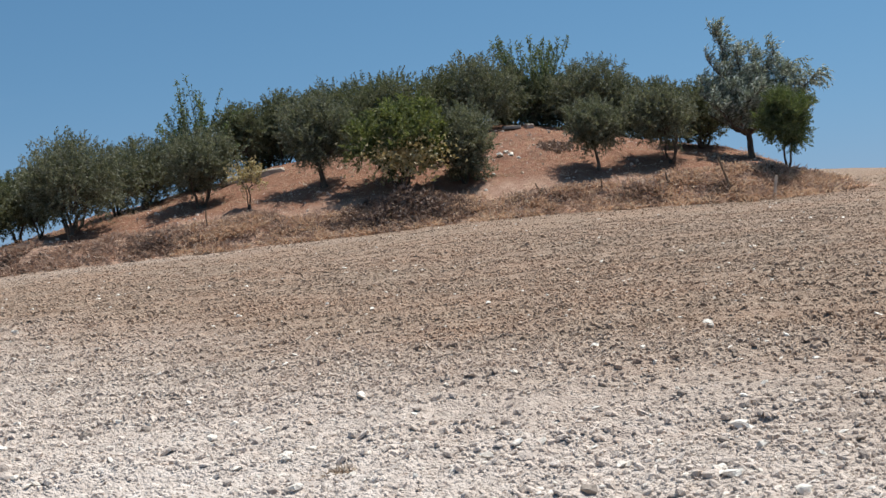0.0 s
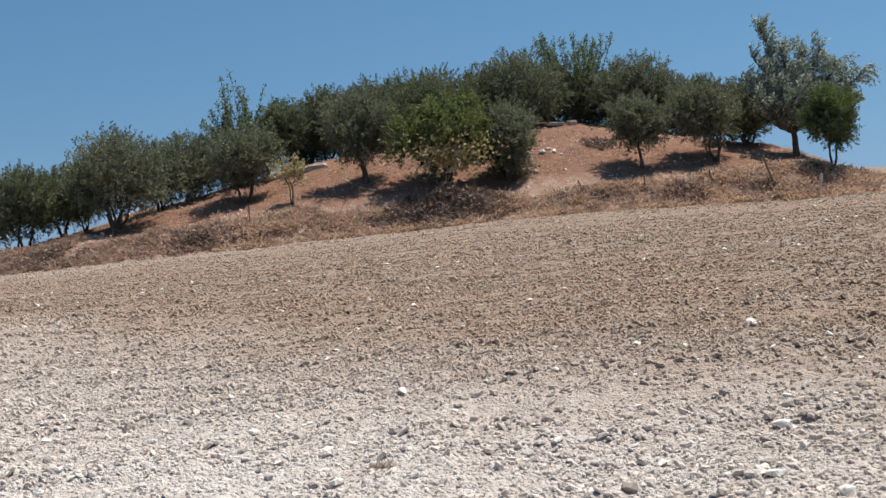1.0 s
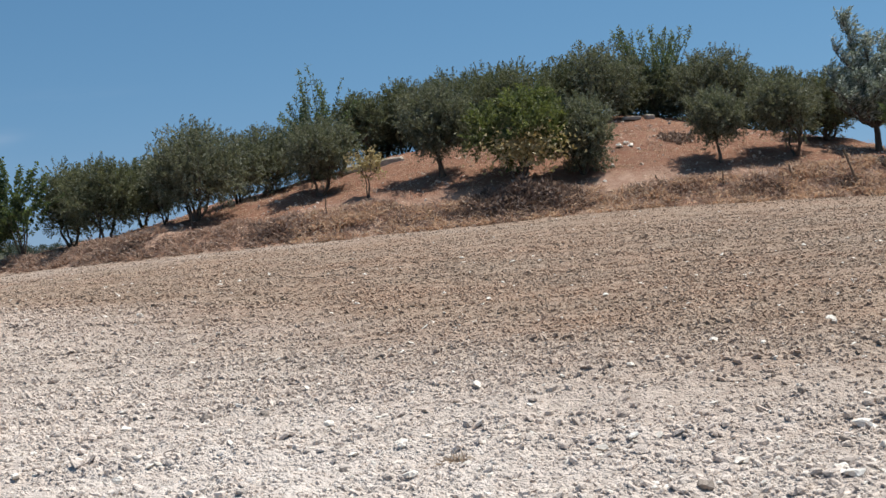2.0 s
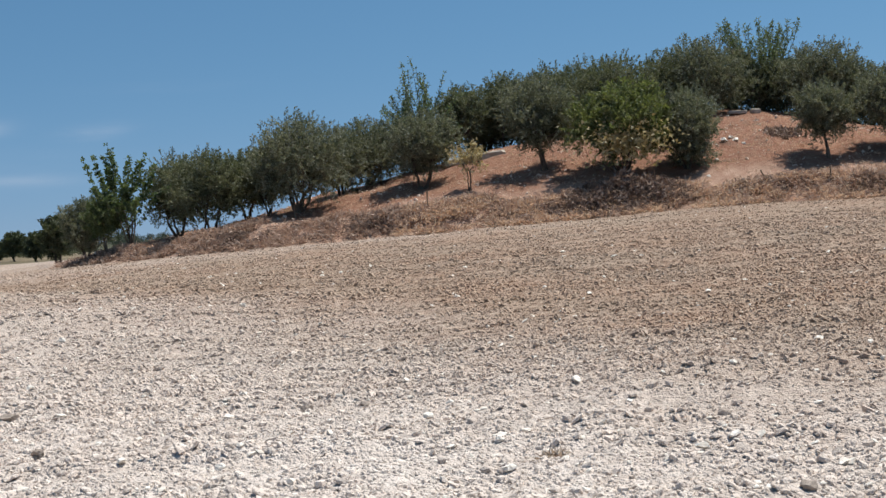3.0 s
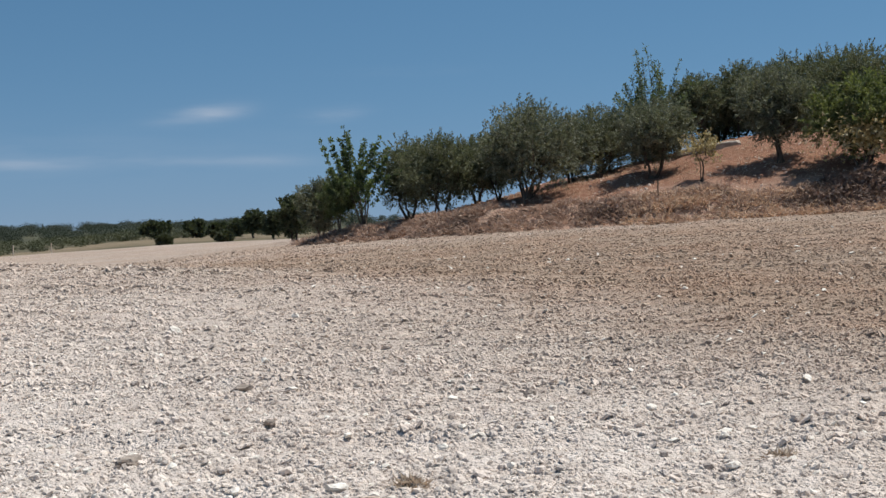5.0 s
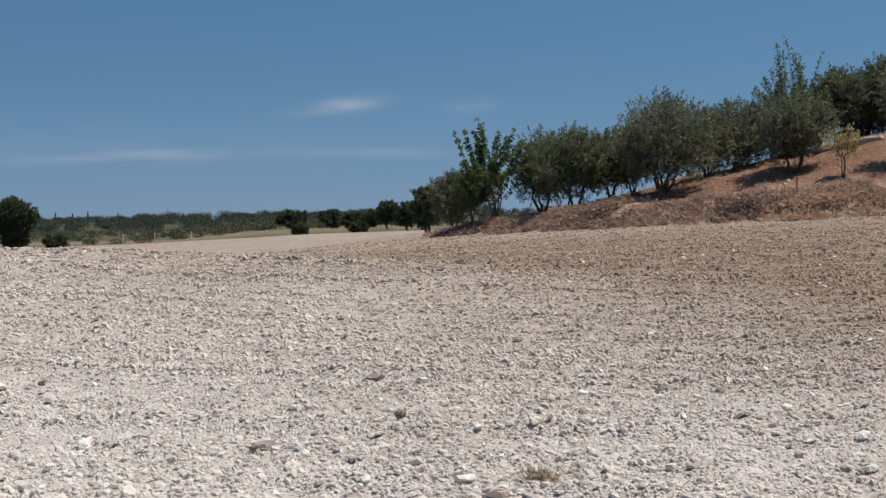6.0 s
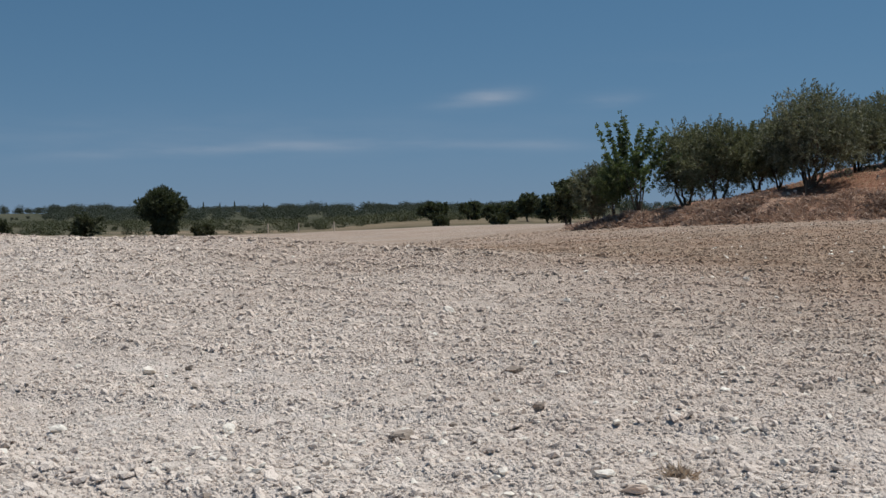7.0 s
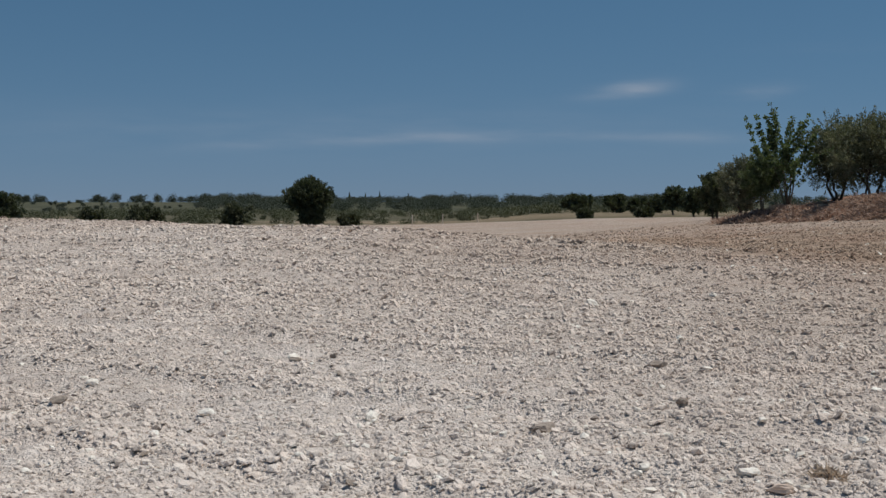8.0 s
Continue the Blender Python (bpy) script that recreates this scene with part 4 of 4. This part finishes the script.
def clod_mesh(seed):
    """One hard clod: a lump with broken faces."""
    rng = np.random.default_rng(seed)
    v, f = LUMP5
    v = v * (1 + 0.16 * rng.normal(size=(len(v), 1))) * np.array([rng.uniform(0.9, 1.4), rng.uniform(0.8, 1.1), rng.uniform(0.55, 0.85)])
    me = mesh_of("clod", v, [f])
    me.materials.append(CLOD)
    return me


LUMP5 = dome(6, ((0.85, -0.5), (1.0, 0.2), (0.62, 0.82)))
CLOD_MESHES = [clod_mesh(200 + k) for k in range(14)]
rng = np.random.default_rng(77)
count = 0
while count < 280:
    r, a = rng.uniform(5.6, 9.5), radians(rng.uniform(-19, 55))
    x, y = -math.sin(a) * r, math.cos(a) * r
    if rng.random() > 0.55 + 0.45 * float(rows_of_tilth(np.array(x), np.array(y))):
        continue
    ob = new("clod", CLOD_MESHES[count % 14])
    k = 0.0125 * 2.1 ** (rng.random() ** 1.6)
    ob.location = (x, y, float(surface(x, y)) + 0.10 * k)
    ob.rotation_euler = (rng.normal() * 0.2, rng.normal() * 0.2, rng.uniform(0, 6.28))
    ob.scale = (k, k, k)
    ob.parent = ground
    count += 1

# ---- bank and brush ----
def blades(rng, x, y, length, width, spread=0.6, lean=(0.0, 0.0)):
    """Thin bent blades standing on the land."""
    n = len(x)
    z = surface(x, y) - 0.02
    base = np.c_[x, y, z]
    way = unit(np.c_[rng.normal(size=(n, 2)) * spread + np.array(lean), rng.uniform(0.5, 1.2, n)])
    ln = (length * rng.uniform(0.5, 1.35, n))[:, None]
    side = unit(np.cross(way, rng.normal(size=(n, 3)))) * width * 0.5
    mid = base + way * ln * 0.55
    tip = base + way * ln + np.c_[way[:, :2], -0.5 * np.ones(n)] * ln * 0.25
    return np.stack([base - side, mid - side * 0.9, tip, mid + side * 0.9 + 0.001], 1).reshape(-1, 3)


def tussocks(rng, n, x0, x1, s0, s1, wide, per, length, width):
    """Rounded tufts of dead grass, the blades arching out and down from each middle."""
    x = rng.uniform(x0, x1, n)
    y = bank_line(x) + rng.uniform(s0, s1, n)
    ok = mound_parts(x, y)[1] > 0.10
    x, y = x[ok], y[ok]
    n = len(x)
    big = rng.uniform(0.6, 1.4, n)
    ang = rng.uniform(0, 6.283, (n, per))
    out = np.sqrt(rng.random((n, per))) * wide * big[:, None]
    px, py = x[:, None] + np.cos(ang) * out * 0.7, y[:, None] + np.sin(ang) * out * 0.55
    root = np.stack([px, py, surface(px, py) - 0.03 + 0.13 * big[:, None] * (1 - (out / (wide * 1.45)) ** 2) * rng.random((n, per))], -1).reshape(-1, 3)
    way = unit(np.stack([np.cos(ang) * 0.75, np.sin(ang) * 0.75, rng.uniform(0.1, 1.0, (n, per))], -1).reshape(-1, 3) + rng.normal(size=(n * per, 3)) * 0.35 + np.array([-0.2, -0.1, 0]))
    ln = (length * rng.uniform(0.5, 1.3, n * per))[:, None]
    side = unit(np.cross(way, rng.normal(size=(n * per, 3)))) * width * 0.5
    mid = root + way * ln * 0.55
    tip = root + way * ln - np.array([0, 0, 0.28]) * ln
    return np.stack([root - side, mid - side, tip, mid + side], 1).reshape(-1, 3)


rng = np.random.default_rng(8)
for name, n, x0, s0, s1, wide, per, ln, wd, mat, what in (
        ("dry_grass", 270, -9.0, -0.3, 1.8, 0.42, 92, 0.33, 0.036, DRYGRASS, "straw-coloured tufts of dry grass on the bank"),
        ("dry_weeds", 330, -24.5, -0.1, 1.8, 0.50, 92, 0.33, 0.036, DRYWEED, "brown dead weeds on the bank"),
        ("dark_weeds", 150, -24.5, -0.1, 1.6, 0.40, 60, 0.26, 0.045, DEADLEAF, "dark dead weeds on the bank"),
        ("slope_grass", 420, -24.5, 1.9, 9.0, 0.36, 26, 0.15, 0.022, DRYGRASS, "thin dry grass on the red slope")):
    me = leaf_mesh(name, [tussocks(rng, n, x0, 14.5, s0, s1, wide, per, ln, wd)], 4)
    me.materials.append(mat)
    tagged(new(name, me), what, "grass", kind="stuff")


def brush_heap(name, x, y, w, d, h, seed, twigs, leaves, leafmat, label):
    """A heap of cut or dead twigs with withered leaves."""
    rng = np.random.default_rng(seed)
    ob = thing(name, x, y, float(surface(x, y)), label, "brush")
    tubes = []

    def spot(n):
        a, r = rng.uniform(0, 6.283, n), np.sqrt(rng.random(n))
        px, py = np.cos(a) * r * w / 2, np.sin(a) * r * d / 2
        pz = surface(x + px, y + py) - ob.location.z + h * rng.random(n) * (1 - r ** 2) * (0.75 + 0.5 * vnoise(px + seed, py, 0.6, seed))
        return np.c_[px, py, pz]
    for p in spot(twigs):
        way = unit(rng.normal(size=3) * np.array([1, 0.8, 0.35]) + np.array([0, 0, 0.15]))
        ln = rng.uniform(0.25, 0.8) * min(1, w / 1.2)
        q, rr = limb(rng, p - way * ln / 2, p + way * ln / 2, rng.uniform(0.006, 0.016) * min(1, w / 1.2 + 0.1), 0.003, 0.12, 4)
        tubes.append(tube(q, rr, 3))
    part("twig_tangle", tubes_mesh("twig_tangle", tubes, False), TWIG, ob)
    pts = spot(leaves)
    part("dead_foliage", leaf_mesh("dead_foliage", [leaf_arrays(rng, pts, unit(rng.normal(size=(leaves, 3))), 0.19 * min(1, w / 1.2 + 0.15), 0.075 * min(1, w / 1.2))]), leafmat, ob)
    return ob


brush_heap("brush_pile", -1.3, 45.9, 5.0, 2.0, 0.85, 3, 1000, 7000, DEADLEAF, "dark heap of cut brush and withered leaves")
# second heap is added to stand in for the dark undercut earth at the tip
brush_heap("brush_pile", -21.9, 50.2, 2.6, 1.3, 0.4, 9, 240, 1500, DEADLEAF, "dark dead brush in place of eroded earth at the bank end")
brush_heap("brush_pile", 4.45, 51.3, 1.3, 1.5, 0.10, 14, 50, 700, DEADLEAF, "dark litter of dead leaves on the red slope")
brush_heap("dry_tuft", -2.54, 6.77, 0.2, 0.16, 0.06, 12, 6, 240, TUFT, "small brown tuft of dry weed on the field")
brush_heap("dry_tuft", -0.72, 7.86, 0.2, 0.14, 0.04, 13, 4, 150, TUFT, "small brown tuft of dry weed on the field")
brush_heap("thorn_bush", 6.6, 45.6, 1.9, 1.1, 0.45, 4, 260, 800, DRYWEED, "grey dead thorn bush on the bank")
brush_heap("thorn_bush", -9.5, 45.7, 2.6, 1.2, 0.4, 5, 260, 1400, DRYWEED, "brown dead thorn bush on the bank")
brush_heap("thorn_bush", -15.6, 46.4, 2.6, 1.3, 0.4, 6, 260, 1500, DRYWEED, "brown dead thorn bush on the bank")


def post(name, x, y, h, r, lean_x, lean_y, mat, label, seed=1):
    rng = np.random.default_rng(seed)
    z = float(surface(x, y)) - 0.1
    n = 7
    t = np.linspace(0, 1, n)
    path = np.c_[lean_x * t, lean_y * t, (h + 0.1) * t] + rng.normal(size=(n, 3)) * 0.008
    radii = r * (1 - 0.15 * t) * (1 + 0.06 * rng.normal(size=n))
    v, q = tube(np.r_[path, path[-1:] + [[0, 0, 0.004]]], np.r_[radii, 0.002], 8)
    me = mesh_of(name, v, [q], False)
    me.materials.append(mat)
    ob = new(name, me)
    ob.location = (x, y, z)
    return tagged(ob, label, "post", "fence posts on the bank")


post("fence_post", 9.76, 45.7, 1.15, 0.045, -0.4, 0.0, WOOD, "leaning weathered wooden fence post", 1)
post("fence_post", 11.05, 45.35, 0.80, 0.058, 0.12, 0.0, PALEWOOD, "short thick pale weathered post", 2)
post("fence_post", 7.70, 45.9, 0.55, 0.03, -0.1, 0.0, WOOD, "short thin dark wooden stake", 3)
post("fence_post", 5.48, 46.1, 0.45, 0.03, -0.05, 0.0, WOOD, "short thin dark wooden stake", 4)
post("fence_post", 3.45, 46.3, 0.4, 0.03, -0.2, 0.0, WOOD, "short thin dark wooden stake", 5)
post("fence_post", -7.98, 46.2, 0.68, 0.03, 0.0, 0.0, WOOD, "thin upright wooden stake above the bank", 6)
post("fence_post", -13.3, 48.4, 0.5, 0.03, 0.0, 0.0, WOOD, "thin upright wooden stake above the bank", 7)

# ---- distance ----
def far_tree(rng, x, y, h, w, n, size, low=0.1):
    z = float(height(x, y))
    lob = max(3, n // 90)
    out = []
    for _ in range(lob):
        c = np.array([x, y, z + h * (0.30 + low / 2 + 0.28 * rng.uniform(-1, 1))]) + rng.uniform(-1, 1, 3) * np.array([w * 0.3, w * 0.3, 0])
        k = n // lob
        p = c + unit(rng.normal(size=(k, 3))) * (rng.random((k, 1)) ** 0.4) * np.array([w * 0.32, w * 0.32, h * 0.32])
        out.append(leaf_arrays(rng, p, unit(rng.normal(size=(k, 3))), size, size * 0.6))
    return np.concatenate(out)


rng = np.random.default_rng(9)
blocks = []
for _ in range(540):
    az, d = rng.uniform(17, 57), rng.uniform(430, 960)
    if az > 46.5 and vnoise(np.array(az), np.array(d / 60), 0.9, 31) < -0.1:
        continue
    h = rng.uniform(3.2, 5.2) * (0.6 + 0.4 * d / 800) * (1.25 if d > 740 else 0.45 if az > 46.5 else 1.0)
    az = radians(az)
    blocks.append(far_tree(rng, -math.sin(az) * d, math.cos(az) * d, h, h * rng.uniform(1.4, 2.4) * (0.62 if az > 0.812 else 1.0), 720, h * 0.115))
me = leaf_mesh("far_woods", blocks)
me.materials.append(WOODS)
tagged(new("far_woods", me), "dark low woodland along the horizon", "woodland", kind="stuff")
blocks = []
for _ in range(620):
    az, d = radians(rng.uniform(24, 60)), rng.uniform(160, 380)
    thin = 0.35 + 0.65 * (vnoise(np.array(az * 57.3), np.array(d / 12.0), 4.0, 3) > -0.1)
    if rng.random() > thin * (0.8 if az > radians(43) else 1.0):
        continue
    h = rng.uniform(0.9, 1.9)
    blocks.append(far_tree(rng, -math.sin(az) * d, math.cos(az) * d, h, h * rng.uniform(1.4, 3.0), 330, 0.20))
me = leaf_mesh("scrub", blocks)
me.materials.append(SCRUB)
tagged(new("scrub", me), "low green scrub on the dry plain", "scrub", kind="stuff")
tree("evergreen_oak", -100.15, 111.6, 5.2, 5.1, 1.5, 0.0, 50, OAK, 24000, (0.15, 0.11), 3, 40, 0, 0.1, "lone dark round evergreen oak on the plain", "far oaks", trunk_r=0.22, dense=2.2)
tree("oak_thicket", -99.6, 111.3, 2.4, 2.5, -0.2, 0.0, 52, OAK, 6000, (0.15, 0.11), 4, 14, 0, 0.1, "dark low thicket at the foot of the lone oak", trunk_r=0.06, dense=2.2)
OAK_L = "dark evergreen oak at the edge of the plain"
for x, y, h, w, seed in ((-86.7, 146.2, 2.2, 4.0, 61), (-82.3, 148.3, 2.1, 3.2, 62), (-77.8, 145.4, 1.6, 2.8, 67), (-73.6, 141.9, 1.8, 1.7, 63)):
    tree("evergreen_oak", x, y, h, w, 0.2, 0.0, seed, OAK, 3200, (0.26, 0.17), 2, 10, 10, 0.15, OAK_L, "far oaks", trunk_r=0.12, dense=2.0)
tree("evergreen_oak", -62.9, 125.1, 2.75, 2.2, 0.7, 0.0, 64, OAK, 3000, (0.20, 0.13), 1, 10, 8, 0.12, "small round evergreen oak with a bare trunk", "far oaks", trunk_r=0.10)
tree("evergreen_oak", -54.4, 112.5, 2.75, 1.8, 0.6, 0.0, 65, OAK, 3000, (0.20, 0.13), 1, 10, 8, 0.12, "small round evergreen oak with a bare trunk", "far oaks", trunk_r=0.10)
tree("evergreen_oak", -137.6, 99.6, 3.9, 3.4, 0.1, 0.0, 68, OAK, 3000, (0.24, 0.16), 2, 10, 8, 0.15, OAK_L, "far oaks", trunk_r=0.12, dense=2.0)
for x, y, h, w, seed in ((-105.0, 92.6, 2.2, 3.8, 71), (-98.9, 99.1, 2.6, 4.4, 72), (-97.0, 114.4, 1.1, 2.6, 73), (-112.5, 92.0, 1.8, 3.0, 74), (-60.6, 103.6, 0.8, 0.8, 75), (-55.3, 104.5, 0.9, 0.9, 76)):
    tree("field_bush", x, y, h, w, 0.0, 0.0, seed, SCRUB, 2200, (0.22, 0.14), 4, 9, 8, 0.12, "low dull green bush on the dry plain", "bushes on the plain", trunk_r=0.05)


def far_post(x, y, h):
    v, q = tube([(0, 0, 0), (0.02, 0, h * 0.5), (0.03, 0, h), (0.03, 0, h + 0.01)], [0.05, 0.045, 0.04, 0.005], 8)
    me = mesh_of("fence_post", v, [q])
    me.materials.append(PALEWOOD)
    ob = new("fence_post", me)
    ob.location = (x, y, float(surface(x, y)) - 0.05)
    tagged(ob, "pale wooden fence post at the field edge", "post", "fence posts at the field edge")


for x, y in ((-61.6, 80.0), (-60.0, 81.6), (-57.8, 83.0)):
    far_post(x, y, 0.85)


# ---- stones and slabs on the mound ----
def slab(name, x, y, size, turn, tilt, label, seed, slope=0.03):
    """A rough cast slab with worn edges."""
    rng = np.random.default_rng(seed)
    bm = bmesh.new()
    bmesh.ops.create_cube(bm, size=1)
    bmesh.ops.subdivide_edges(bm, edges=bm.edges[:], cuts=5, use_grid_fill=True)
    for v in bm.verts:
        p = np.array(v.co) * 2
        p = p / (np.abs(p) ** 9).sum() ** (1 / 9) * np.abs(p).max()
        v.co = p * np.array(size) / 2 * (1 + 0.05 * noise.noise(Vector(p * 2.1 + seed)))
    me = bpy.data.meshes.new(name)
    bm.to_mesh(me)
    bm.free()
    me.materials.append(CONCRETE)
    ob = new(name, me)
    ob.location = (x, y, float(surface(x, y)) + size[2] * 0.32)
    ob.rotation_euler = (tilt, slope, turn)
    return tagged(ob, label, "slab", "slabs on the mound")


slab("concrete_slab", 3.15, 56.3, (0.75, 0.5, 0.15), 0.1, 0.0, "dark grey concrete slab on top of the mound", 3)
slab("concrete_slab", 3.86, 56.1, (0.34, 0.4, 0.2), 0.3, 0.1, "pale block of concrete on top of the mound", 4)
slab("concrete_ledge", -7.2, 53.0, (2.5, 0.7, 0.30), 0.06, 0.0, "long grey concrete ledge on the slope", 5, -0.12)
ROCK_L = "white limestone lying on the red slope"
for i, (x, y, k) in enumerate(((2.31, 50.39, 0.13), (2.74, 50.6, 0.15), (2.55, 50.9, 0.10), (1.92, 48.6, 0.10), (2.05, 50.1, 0.07), (3.0, 50.3, 0.08), (1.6, 47.3, 0.07))):
    ob = field_stone("slope_stone", x, y, k, 0.65, 80 + i, STONE, ROCK_L)
    ob["group"] = "white stones on the slope"


def cypress(x, y, h):
    """A far narrow cypress: a bare foot under a spindle of short upright sprays."""
    rng = np.random.default_rng(int(h * 100))
    ob = thing("cypress_tree", x, y, float(height(x, y)) - 0.2, "dark narrow cypress on the horizon", "tree", "far cypresses")
    p, rr = limb(rng, (0, 0, 0), (0, 0, h * 0.9), 0.12, 0.02, 0.01)
    part("trunk", tubes_mesh("trunk", [tube(p, rr, 6)]), BARK, ob)
    t = rng.random(500)
    a = rng.uniform(0, 6.283, 500)
    w = 0.13 * h * np.sqrt(np.clip(1 - t, 0, 1)) * np.sqrt(rng.random(500))
    pts = np.c_[np.cos(a) * w, np.sin(a) * w, h * (0.1 + 0.9 * t)]
    part("crown", leaf_mesh("crown", [leaf_arrays(rng, pts, unit(np.c_[rng.normal(size=(500, 2)) * 0.3, np.ones(500)]), 0.5, 0.2)]), OAK, ob)


for az, h in ((40.22, 6.4), (39.55, 5.8), (38.95, 6.8), (37.75, 5.6), (35.15, 5.4)):
    cypress(-math.sin(radians(az)) * 850, math.cos(radians(az)) * 850, h)
